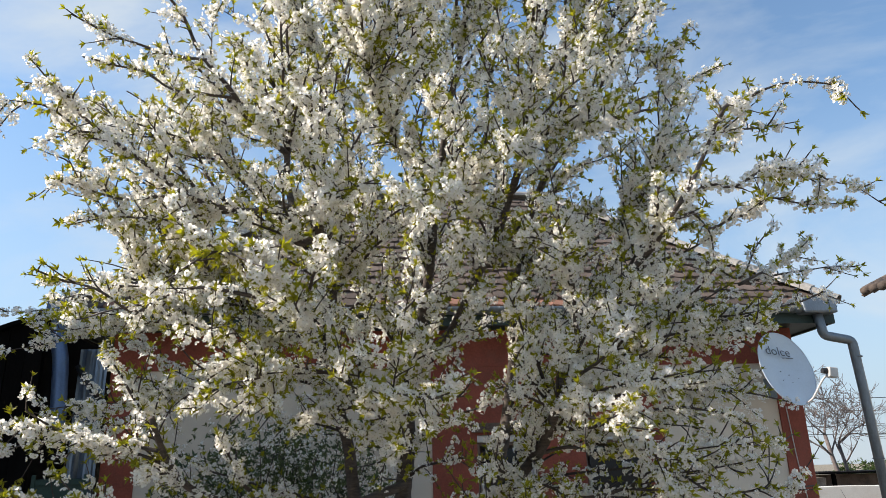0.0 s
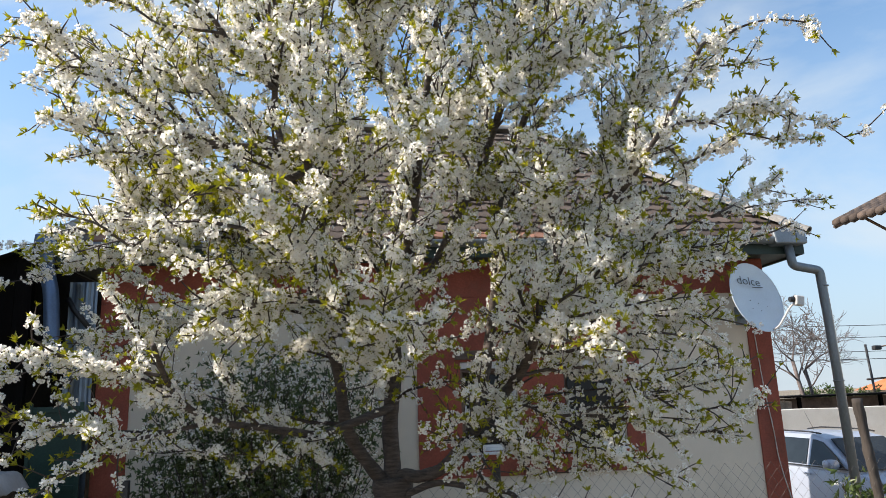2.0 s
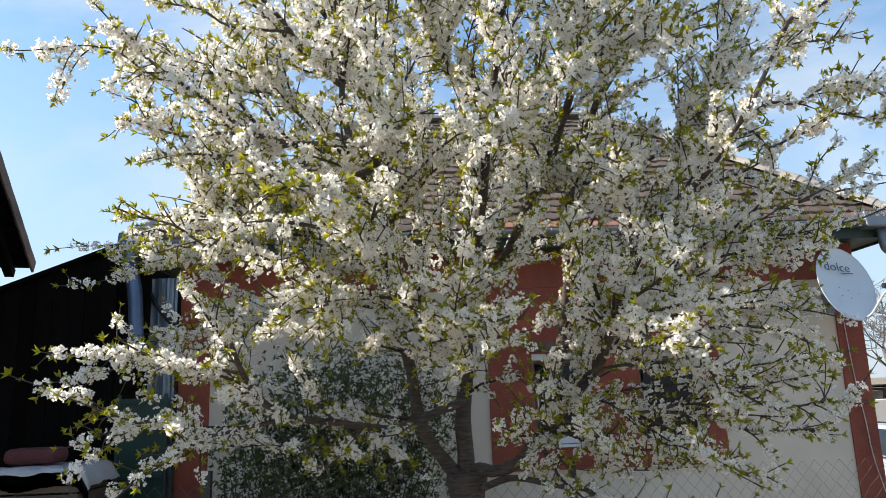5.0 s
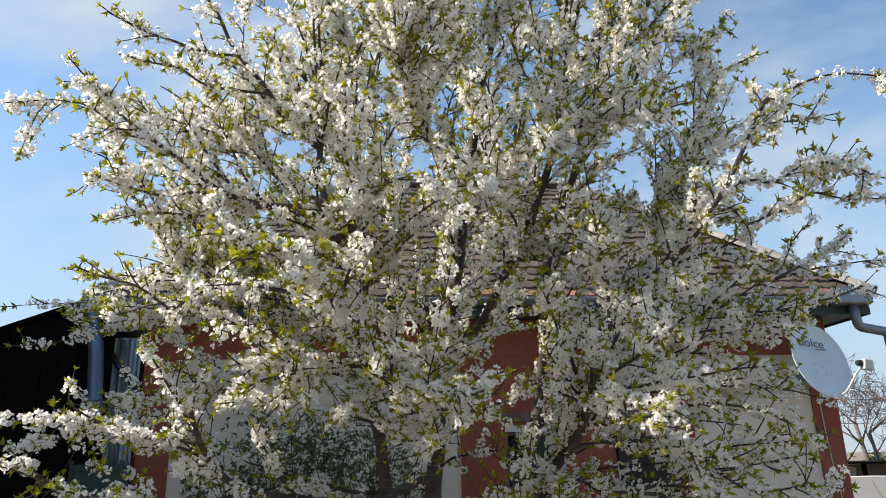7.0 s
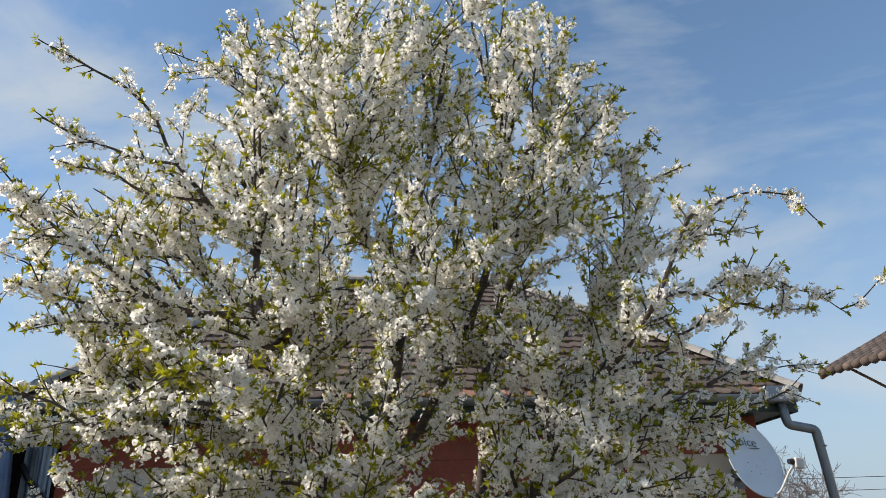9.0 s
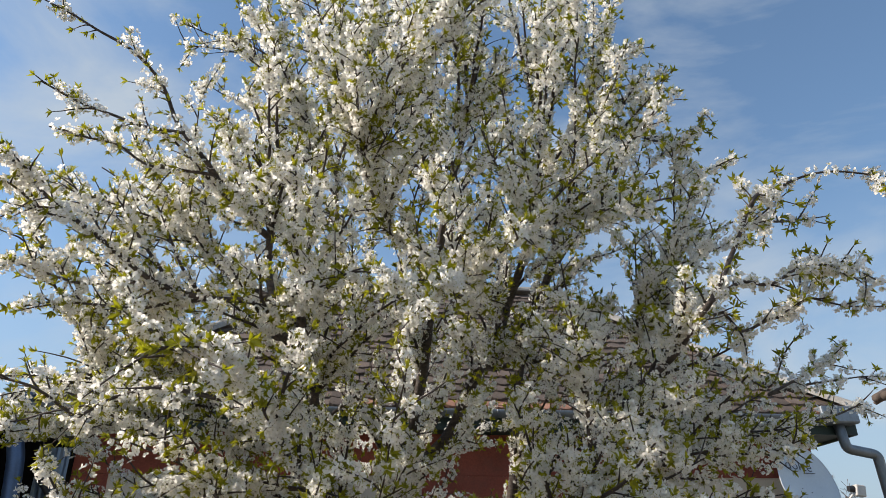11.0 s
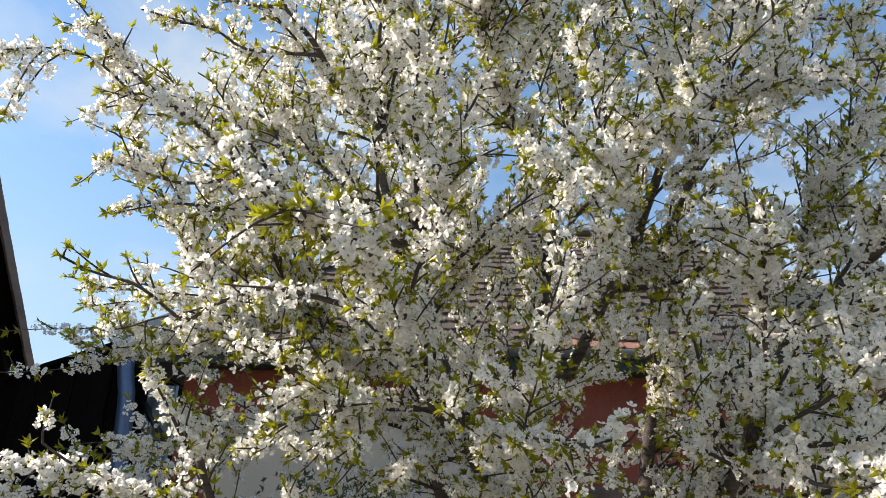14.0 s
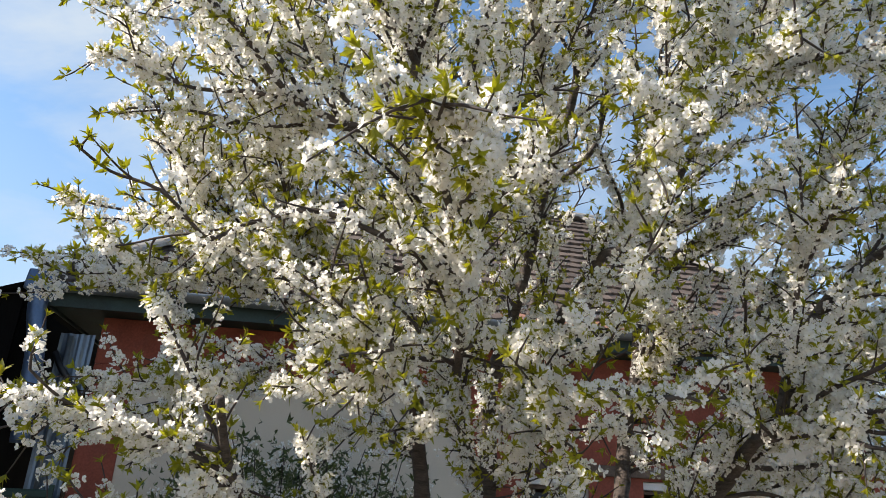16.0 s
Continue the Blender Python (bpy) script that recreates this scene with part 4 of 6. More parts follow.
BOUGHS['mid_front'] = (0.016, 0.004, [(0.21, 5.1, 3.31), (-0.04, 4.5, 3.18), (-0.24, 3.9, 2.98), (-0.42, 3.3, 2.73)])
BOUGHS['mid_front_b'] = (0.014, 0.004, [(0.3, 4.95, 3.55), (0.19, 4.3, 3.42), (-0.13, 3.29, 2.95), (-0.11, 3.32, 2.92)])
BOUGHS['mid_front_c'] = (0.014, 0.004, [(0.45, 5, 4.01), (0.48, 4.3, 3.6), (0.5, 3.9, 3.4), (0.5, 3.58, 3.25), (0.75, 3.7, 3.36)])
BOUGHS['mid_front_d'] = (0.014, 0.004, [(0.39, 4.22, 2.23), (0.36, 4.1, 2.46), (0.19, 3.65, 2.58), (0.13, 3.5, 2.68)])
BOUGHS['upper_right'] = (0.014, 0.004, [(0.38, 4.85, 3.78), (0.65, 4.7, 4.16), (0.9, 4.6, 4.33), (1.12, 4.5, 4.24), (1.08, 4.12, 3.98), (1.29, 4.2, 4.25)])
BOUGHS['upper_right_b'] = (0.013, 0.004, [(0.48, 5.12, 3.49), (0.74, 5.1, 3.86), (1.01, 5, 4.04), (1.29, 4.95, 4.17), (1.57, 4.9, 4.27), (1.74, 4.71, 4.29)])
BOUGHS['upper_right_c'] = (0.011, 0.004, [(0.68, 4.85, 4.53), (0.94, 4.8, 4.76), (1.13, 4.75, 4.78), (1.32, 4.62, 4.66)])
BOUGHS['upper_right_d'] = (0.011, 0.004, [(0.4, 4.7, 4.45), (0.63, 4.7, 4.85), (0.71, 4.57, 4.61), (0.9, 4.6, 5.04), (0.96, 4.6, 5.33)])
BOUGHS['upper_right_e'] = (0.013, 0.004, [(0.99, 4.73, 3.15), (1.08, 4.7, 3.37), (1.21, 4.6, 3.56), (1.35, 4.5, 3.6), (1.45, 4.4, 3.63)])
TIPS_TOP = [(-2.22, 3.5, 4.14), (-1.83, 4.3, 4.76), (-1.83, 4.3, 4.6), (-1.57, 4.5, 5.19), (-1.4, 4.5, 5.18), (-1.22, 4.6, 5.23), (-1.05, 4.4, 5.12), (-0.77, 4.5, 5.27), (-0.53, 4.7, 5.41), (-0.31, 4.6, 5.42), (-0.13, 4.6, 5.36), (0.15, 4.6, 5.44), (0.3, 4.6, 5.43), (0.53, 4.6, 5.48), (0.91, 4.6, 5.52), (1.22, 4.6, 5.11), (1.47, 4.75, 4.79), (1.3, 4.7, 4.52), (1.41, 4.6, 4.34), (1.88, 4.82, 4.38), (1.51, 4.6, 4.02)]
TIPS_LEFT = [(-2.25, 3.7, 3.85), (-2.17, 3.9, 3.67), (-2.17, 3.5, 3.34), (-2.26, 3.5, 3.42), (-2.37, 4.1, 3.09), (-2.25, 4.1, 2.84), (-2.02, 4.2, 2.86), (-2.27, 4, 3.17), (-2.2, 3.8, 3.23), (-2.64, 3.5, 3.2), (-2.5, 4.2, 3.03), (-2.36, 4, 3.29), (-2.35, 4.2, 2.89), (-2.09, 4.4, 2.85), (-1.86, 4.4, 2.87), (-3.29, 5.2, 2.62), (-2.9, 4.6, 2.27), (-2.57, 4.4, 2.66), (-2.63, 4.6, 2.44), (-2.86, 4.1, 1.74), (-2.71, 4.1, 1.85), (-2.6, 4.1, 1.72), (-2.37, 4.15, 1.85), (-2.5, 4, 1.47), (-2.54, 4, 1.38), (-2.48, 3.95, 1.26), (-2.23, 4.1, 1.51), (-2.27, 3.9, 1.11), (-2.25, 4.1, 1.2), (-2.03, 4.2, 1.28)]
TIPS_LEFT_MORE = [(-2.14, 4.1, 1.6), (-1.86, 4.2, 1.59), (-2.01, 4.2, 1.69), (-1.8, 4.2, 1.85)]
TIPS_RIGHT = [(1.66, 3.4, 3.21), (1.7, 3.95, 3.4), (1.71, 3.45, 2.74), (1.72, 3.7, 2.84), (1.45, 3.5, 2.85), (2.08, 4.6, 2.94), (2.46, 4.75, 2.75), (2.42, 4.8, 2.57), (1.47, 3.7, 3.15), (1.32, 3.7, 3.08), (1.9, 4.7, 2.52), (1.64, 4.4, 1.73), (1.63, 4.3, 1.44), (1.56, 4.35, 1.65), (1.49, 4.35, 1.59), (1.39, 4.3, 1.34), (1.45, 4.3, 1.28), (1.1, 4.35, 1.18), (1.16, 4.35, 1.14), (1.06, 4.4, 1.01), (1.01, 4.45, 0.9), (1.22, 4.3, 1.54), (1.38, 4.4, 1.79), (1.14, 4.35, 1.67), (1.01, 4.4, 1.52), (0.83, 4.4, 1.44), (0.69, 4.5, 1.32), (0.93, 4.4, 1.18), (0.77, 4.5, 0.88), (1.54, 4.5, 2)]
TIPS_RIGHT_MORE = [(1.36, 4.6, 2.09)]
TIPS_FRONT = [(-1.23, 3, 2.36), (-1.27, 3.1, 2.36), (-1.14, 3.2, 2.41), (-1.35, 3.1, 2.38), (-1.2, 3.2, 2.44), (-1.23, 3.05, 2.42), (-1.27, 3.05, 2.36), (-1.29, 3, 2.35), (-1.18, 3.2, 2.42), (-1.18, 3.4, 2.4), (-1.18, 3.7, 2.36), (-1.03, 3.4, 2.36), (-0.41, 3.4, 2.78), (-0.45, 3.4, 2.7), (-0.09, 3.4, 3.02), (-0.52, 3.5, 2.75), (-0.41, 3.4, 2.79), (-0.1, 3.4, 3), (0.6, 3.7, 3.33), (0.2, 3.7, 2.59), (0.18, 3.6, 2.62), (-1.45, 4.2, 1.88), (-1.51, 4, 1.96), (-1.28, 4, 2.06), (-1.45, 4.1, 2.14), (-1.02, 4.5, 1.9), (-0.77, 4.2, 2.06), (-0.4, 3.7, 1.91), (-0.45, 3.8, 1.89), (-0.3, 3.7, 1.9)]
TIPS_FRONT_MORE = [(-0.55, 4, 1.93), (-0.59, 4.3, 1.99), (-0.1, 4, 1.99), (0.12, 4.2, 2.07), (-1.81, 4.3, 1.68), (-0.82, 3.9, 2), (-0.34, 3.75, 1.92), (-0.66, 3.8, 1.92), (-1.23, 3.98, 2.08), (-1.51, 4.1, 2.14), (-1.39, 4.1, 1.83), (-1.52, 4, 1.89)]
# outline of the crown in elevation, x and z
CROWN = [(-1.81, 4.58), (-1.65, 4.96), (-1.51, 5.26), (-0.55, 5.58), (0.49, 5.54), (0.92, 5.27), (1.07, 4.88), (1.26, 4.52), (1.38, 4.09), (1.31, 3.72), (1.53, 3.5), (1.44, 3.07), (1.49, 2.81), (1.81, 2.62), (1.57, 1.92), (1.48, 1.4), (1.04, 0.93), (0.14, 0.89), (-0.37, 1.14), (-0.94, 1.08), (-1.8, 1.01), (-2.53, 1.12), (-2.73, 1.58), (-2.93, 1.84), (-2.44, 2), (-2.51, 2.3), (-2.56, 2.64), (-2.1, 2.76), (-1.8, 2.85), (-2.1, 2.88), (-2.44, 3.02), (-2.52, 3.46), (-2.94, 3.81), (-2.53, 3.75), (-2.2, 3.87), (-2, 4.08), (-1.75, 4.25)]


def unit(v):
    return v / (np.linalg.norm(v) + 1e-9)


def build_tree():
    tree = thing("cherry_tree", "old cherry tree in full white blossom with young green leaves", "tree", -0.48, 5.95, GROUND)
    # trunk with a flared foot
    line = spline([(-0.53, 5.97, GROUND - 0.05), (-0.52, 5.96, GROUND + 0.25), (-0.49, 5.96, 0.2), (-0.48, 5.95, 0.6), (-0.48, 5.95, 0.99)], 0.06)
    rad = [0.115 + 0.085 * math.exp(-i * 0.35) + 0.012 * math.sin(i * 1.7) + (0.03 if i > len(line) - 6 else 0) for i in range(len(line))]
    v, f = tube_arrays(line, rad, 16)
    v = [p + 0.012 * np.array(noise.noise_vector(Vector(p) * 7)) for p in v]
    put("trunk", mesh_of("trunk", v, f), M_BARK, tree, "grey-brown ringed bark", True)
    joints = []                                        # points on the limbs, with direction and radius
    for name, (r0, r1, pts) in BOUGHS.items():
        line = spline(pts, 0.035)
        n = len(line)
        wob = np.array([noise.noise_vector(Vector(p) * 3.1) for p in line]) * 0.018
        wob *= np.minimum(1, np.minimum(np.arange(n), np.arange(n)[::-1]) / 5.0)[:, None]
        line = line + wob
        rad = [r0 + (r1 - r0) * (i / (n - 1)) ** 0.8 for i in range(n)]
        rad = [r * (1 + 0.10 * noise.noise(Vector(line[i]) * 13)) for i, r in enumerate(rad)]
        v, f = tube_arrays(line, rad, 12 if r0 > 0.03 else 9)
        v = [p + 0.05 * r0 * np.array(noise.noise_vector(Vector(p) * 22)) for p in v]
        put("limb", mesh_of("limb", v, f), M_BARK, tree, "", True)
        tan = np.gradient(line, axis=0)
        for i in range(2, n):
            joints.append((line[i], unit(tan[i]), rad[i], i / n))
    J = np.array([j[0] for j in joints])
    T = np.array([j[1] for j in joints])
    RJ = np.array([j[2] for j in joints])

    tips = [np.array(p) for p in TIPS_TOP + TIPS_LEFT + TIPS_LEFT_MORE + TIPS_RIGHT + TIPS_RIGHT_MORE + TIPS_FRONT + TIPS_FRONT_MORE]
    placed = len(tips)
    AXIS = np.array([-0.45, 5.9, 0.0])
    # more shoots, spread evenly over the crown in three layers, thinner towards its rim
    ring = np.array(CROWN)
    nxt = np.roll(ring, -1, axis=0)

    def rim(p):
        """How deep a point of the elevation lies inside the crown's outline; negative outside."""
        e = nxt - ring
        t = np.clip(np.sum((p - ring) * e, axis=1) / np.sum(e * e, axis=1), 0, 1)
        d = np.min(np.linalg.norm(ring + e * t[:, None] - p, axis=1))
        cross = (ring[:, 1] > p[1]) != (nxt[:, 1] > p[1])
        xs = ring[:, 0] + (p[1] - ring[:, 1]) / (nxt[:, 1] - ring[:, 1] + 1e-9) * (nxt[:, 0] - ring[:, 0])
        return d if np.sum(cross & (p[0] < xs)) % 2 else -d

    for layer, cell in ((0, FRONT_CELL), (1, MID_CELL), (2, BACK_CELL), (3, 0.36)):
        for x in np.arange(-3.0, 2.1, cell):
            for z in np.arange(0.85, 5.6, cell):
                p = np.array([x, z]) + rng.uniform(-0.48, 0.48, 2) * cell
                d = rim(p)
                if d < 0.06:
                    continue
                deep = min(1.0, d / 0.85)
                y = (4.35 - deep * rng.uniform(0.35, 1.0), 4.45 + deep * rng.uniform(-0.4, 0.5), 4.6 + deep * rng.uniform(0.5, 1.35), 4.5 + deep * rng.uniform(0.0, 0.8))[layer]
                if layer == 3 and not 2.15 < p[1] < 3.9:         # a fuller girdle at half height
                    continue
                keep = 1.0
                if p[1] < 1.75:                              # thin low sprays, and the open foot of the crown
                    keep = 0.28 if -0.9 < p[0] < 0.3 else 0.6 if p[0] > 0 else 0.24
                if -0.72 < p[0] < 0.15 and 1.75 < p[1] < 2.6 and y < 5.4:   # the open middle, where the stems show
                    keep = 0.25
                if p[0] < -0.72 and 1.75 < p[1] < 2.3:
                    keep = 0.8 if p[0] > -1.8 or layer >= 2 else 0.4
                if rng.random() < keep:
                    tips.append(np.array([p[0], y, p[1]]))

    flower_at, tuft_at, twigs, branches = [], [], [], []

    def dress(line, start, dense, leafy, bare_tip=0.0):
        """Blossom clusters and leaf tufts along a shoot."""
        seg = np.linalg.norm(np.diff(line, axis=0), axis=1)
        cum = np.concatenate([[0], np.cumsum(seg)])
        total = cum[-1]
        s = start * total + rng.uniform(0, 0.03)
        while s < total:
            i = min(len(line) - 2, int(np.searchsorted(cum, s) - 1))
            t = (s - cum[i]) / (seg[i] + 1e-9)
            o = line[i] + (line[i + 1] - line[i]) * t
            along = unit(line[i + 1] - line[i])
            d = unit(rng.normal(0, 1, 3))
            d = unit(d - 0.75 * along * (d @ along) + np.array([0, 0, 0.10]))
            near_tip = s > total * (1 - bare_tip)
            thin = 1.0 if o[2] > 1.7 else 0.75
            thin *= min(1.0, max(0.08, 0.78 + 1.7 * noise.noise(Vector(o) * 6.5)))      # bare and crowded stretches
            if rng.random() < (dense * thin if not near_tip else 0.22):
                for d1 in (d, unit(unit(rng.normal(0, 1, 3)) - 0.6 * d))[:1 + (rng.random() < 0.8)]:
                    flower_at.append((o + d1 * 0.004, d1, rng.uniform(0, 6.28), rng.uniform(0.85, 1.2), int(rng.integers(14))))
            if rng.random() < (leafy if not near_tip else 0.65):
                dl = unit(d * 0.9 + along * 0.7 + rng.normal(0, 0.35, 3))
                tuft_at.append((o + dl * 0.012, dl, rng.uniform(0, 6.28), rng.uniform(0.7, 1.2), int(rng.integers(8))))
            s += rng.uniform(0.047, 0.090) if not near_tip else rng.uniform(0.04, 0.07)
        tuft_at.append((line[-1], unit(line[-1] - line[-2]), rng.uniform(0, 6.28), rng.uniform(0.8, 1.15), int(rng.integers(8))))

    def shoot(a, d0, b, droop, steps):
        """A bowed line from a to b that leaves along d0."""
        L = np.linalg.norm(b - a)
        c = a + d0 * L * 0.38
        e = b - unit(b - a) * L * 0.25 + np.array([0, 0, -droop * L])
        t = np.linspace(0, 1, steps)[:, None]
        q = a * (1 - t) ** 3 + 3 * c * t * (1 - t) ** 2 + 3 * e * t ** 2 * (1 - t) + b * t ** 3
        w = np.array([noise.noise_vector(Vector(p) * 5 + Vector((3, 1, 7))) for p in q]) * 0.03 * min(1, L)
        return q + w * (np.sin(np.linspace(0, math.pi, steps)) ** 0.7)[:, None]

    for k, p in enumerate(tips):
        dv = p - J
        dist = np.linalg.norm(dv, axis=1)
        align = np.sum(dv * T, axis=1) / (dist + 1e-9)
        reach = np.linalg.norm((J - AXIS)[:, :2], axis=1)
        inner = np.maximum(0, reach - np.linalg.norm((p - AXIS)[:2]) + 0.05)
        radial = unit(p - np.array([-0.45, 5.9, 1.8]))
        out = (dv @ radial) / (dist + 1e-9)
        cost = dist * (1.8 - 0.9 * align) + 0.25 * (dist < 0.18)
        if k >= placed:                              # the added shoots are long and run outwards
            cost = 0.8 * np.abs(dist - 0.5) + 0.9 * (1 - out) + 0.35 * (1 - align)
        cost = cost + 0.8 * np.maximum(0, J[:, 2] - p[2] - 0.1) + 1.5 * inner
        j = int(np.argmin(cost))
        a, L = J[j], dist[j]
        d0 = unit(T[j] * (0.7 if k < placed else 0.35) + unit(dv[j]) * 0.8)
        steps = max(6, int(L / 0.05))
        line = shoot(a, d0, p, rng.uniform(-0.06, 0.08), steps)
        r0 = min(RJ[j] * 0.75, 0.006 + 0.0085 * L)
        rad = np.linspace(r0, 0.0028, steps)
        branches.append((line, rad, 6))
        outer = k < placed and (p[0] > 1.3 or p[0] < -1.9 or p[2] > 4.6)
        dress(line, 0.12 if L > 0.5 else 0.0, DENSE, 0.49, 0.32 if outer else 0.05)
        # side twigs
        along = np.arange(1, steps - 1)
        for i in along[::max(1, int(0.10 * steps / max(L, 0.1)))]:
            if rng.random() < (0.6 if outer and i > steps * 0.45 else 0.15):
                continue
            fwd = unit(line[i + 1] - line[i])
            side = unit(rng.normal(0, 1, 3))
            side = unit(side - fwd * (side @ fwd) + np.array([0, 0, 0.18]))
            ln = rng.uniform(0.04, 0.13) if rng.random() < 0.75 else rng.uniform(0.13, 0.30) * (1.0 if i < steps * 0.7 else 0.6)
            end = line[i] + unit(fwd * 0.75 + side) * ln
            tw = shoot(line[i], unit(fwd + side * 0.6), end, rng.uniform(-0.05, 0.05), 5)
            twigs.append((tw, np.linspace(0.0046, 0.0022, 5), 4))
            dress(tw, 0.10, DENSE, 0.49, 0.15 if outer else 0.05)
    # side twigs with blossom straight on the thinner limbs
    for o, tdir, r, u in joints:
        if r < 0.019 and u > 0.10 and rng.random() < 0.66 * (1.0 if u < 0.8 else 0.5):
            d = unit(rng.normal(0, 1, 3))
            d = unit(d - tdir * (d @ tdir) + np.array([0, 0, 0.12]))
            ln = (rng.uniform(0.03, 0.10) if rng.random() < 0.7 else rng.uniform(0.10, 0.26)) * (1.0 - 0.4 * u)
            end = o + unit(d + tdir * 0.7) * (r + ln)
            tw = shoot(o, unit(d * 0.7 + tdir), end, rng.uniform(-0.05, 0.05), 5)
            twigs.append((tw, np.linspace(0.0046, 0.0022, 5), 4))
            dress(tw, 0.15, DENSE, 0.49, 0.1 if u < 0.8 else 0.4)
        if r < 0.012 and u > 0.5 and rng.random() < 0.4:
            tuft_at.append((o, unit(tdir + rng.normal(0, 0.6, 3)), rng.uniform(0, 6.28), rng.uniform(0.7, 1.1), int(rng.integers(8))))
        if r < 0.015 and rng.random() < 0.6 * (1 - 0.35 * u) * max(0.5, 0.85 + 1.2 * noise.noise(Vector(o) * 5.5)):
            d = unit(rng.normal(0, 1, 3))
            flower_at.append((o, unit(d - tdir * (d @ tdir)), rng.uniform(0, 6.28), rng.uniform(0.85, 1.2), int(rng.integers(14))))
    branches.sort(key=lambda q: q[0][:, 1].mean())
    for line, rad, sides in branches[:300]:
        v, f = tube_arrays(line, rad, sides, cap=False)
        put("branch", mesh_of("branch", v, f), M_TWIG, tree, "", True)
    tagged(merged_tubes("branch_growth", branches[300:], M_TWIG, tree, "thin dark branches at the back"), kind="stuff")
    tagged(merged_tubes("twig_growth", twigs, M_TWIG, tree, "thin dark side twigs"), kind="stuff")

    # the 300 clusters and tufts that hang furthest out into the yard are single pieces, the rest is joined
    mats = [M_PETAL, M_EYE, M_LEAF]
    coarse = [cluster_shape(False, int(rng.integers(6, 9))) for _ in range(14)]
    fine = []
    for k in range(14):
        v, f, m = cluster_shape(True, int(rng.integers(6, 10)))
        me = bulk_mesh("flower_umbel", v, f, m)
        for q in mats:
            me.materials.append(q)
        fine.append(me)
    tufts = [tuft_shape(int(rng.integers(5, 9))) for _ in range(8)]
    tuft_meshes = []
    for v, f, m in tufts:
        me = bulk_mesh("leaf_tuft", v, f, m)
        me.materials.append(M_LEAF)
        tuft_meshes.append(me)
    flower_at.sort(key=lambda q: q[0][1])
    tuft_at.sort(key=lambda q: q[0][1])
    scatter_parts("flower_umbel", fine, flower_at[:300], tree)
    scatter_parts("leaf_tuft", tuft_meshes, tuft_at[:300], tree)
    plain = [cluster_shape(None, int(rng.integers(6, 9))) for _ in range(14)]
    scatter("blossom", coarse, [q for q in flower_at[300:] if q[0][1] < 4.3], mats, tree, "dense white five-petalled blossom")
    scatter("blossom", plain, [q for q in flower_at[300:] if q[0][1] >= 4.3], mats, tree, "dense white blossom at the back of the crown")
    scatter("foliage", tufts, tuft_at[300:], [M_LEAF], tree, "tufts of yellow-green young leaves")


build_tree()


# ---- chain-link fence ----
def build_fence():
    y, x0, x1, z0, z1, pitch, rise = 6.55, -4.0, 7.4, GROUND + 0.03, 0.93, 0.108, 0.062
    fence = thing("chain_link_fence", "low chain-link wire fence on dark posts behind the tree", "fence", 0, y, GROUND)
    items = []
    rows = int((z1 - z0) / rise)

    def wire(x, side):
        """One zigzag wire, hooked into the next one at each bend."""
        return [(x + side * (pitch / 2 if k % 2 else -0.002) + 0.004 * math.sin(x * 12.4 + k), y + side * (0.003 if k % 2 else -0.003) + 0.014 * math.sin(x * 1.7),
                 z0 + k * rise + 0.015 * math.sin(x * 0.9) + 0.004 * math.sin(x * 31.0)) for k in range(rows + 1)]

    for c in range(int((x1 - x0) / pitch)):
        for line in (wire(x0 + c * pitch, 1), wire(x0 + c * pitch + pitch, -1)):
            items.append((line, [0.0015] * len(line), 4))
    tagged(merged_tubes("wire_netting", items, M_WIRE, fence, "galvanised diamond wire netting", smooth=False), kind="stuff")
    for z in (0.2,):
        line = [(x, y + 0.012 * math.sin(x * 1.7), z + 0.012 * math.sin(x * 0.9)) for x in np.arange(x0, x1, 0.3)]
        tube("tension_wire", line, 0.002, M_WIRE, fence, sides=4)
    for x in (-2.6, 0.44, 6.6):
        bm = boxed(x - 0.03, y + 0.016, GROUND - 0.1, x + 0.03, y + 0.076, 1.0, 0.006)
        part("post", bm, M_BLACK, fence, "dark square metal post")
    line = spline([(4.05, y + 0.09, GROUND - 0.1), (4.00, y + 0.09, 0.4), (3.95, y + 0.09, 1.0), (3.92, y + 0.09, 1.42)], 0.05)
    rad = [0.045 + 0.003 * math.sin(i * 1.9) + 0.003 * math.sin(i * 0.7) for i in range(len(line))]
    v, f = tube_arrays(line, rad, 12)
    v = [p + 0.008 * np.array(noise.noise_vector(Vector(p) * 14)) for p in v]
    put("post", mesh_of("post", v, f), M_POSTWOOD, fence, "rough grey round wooden post", True)


build_fence()


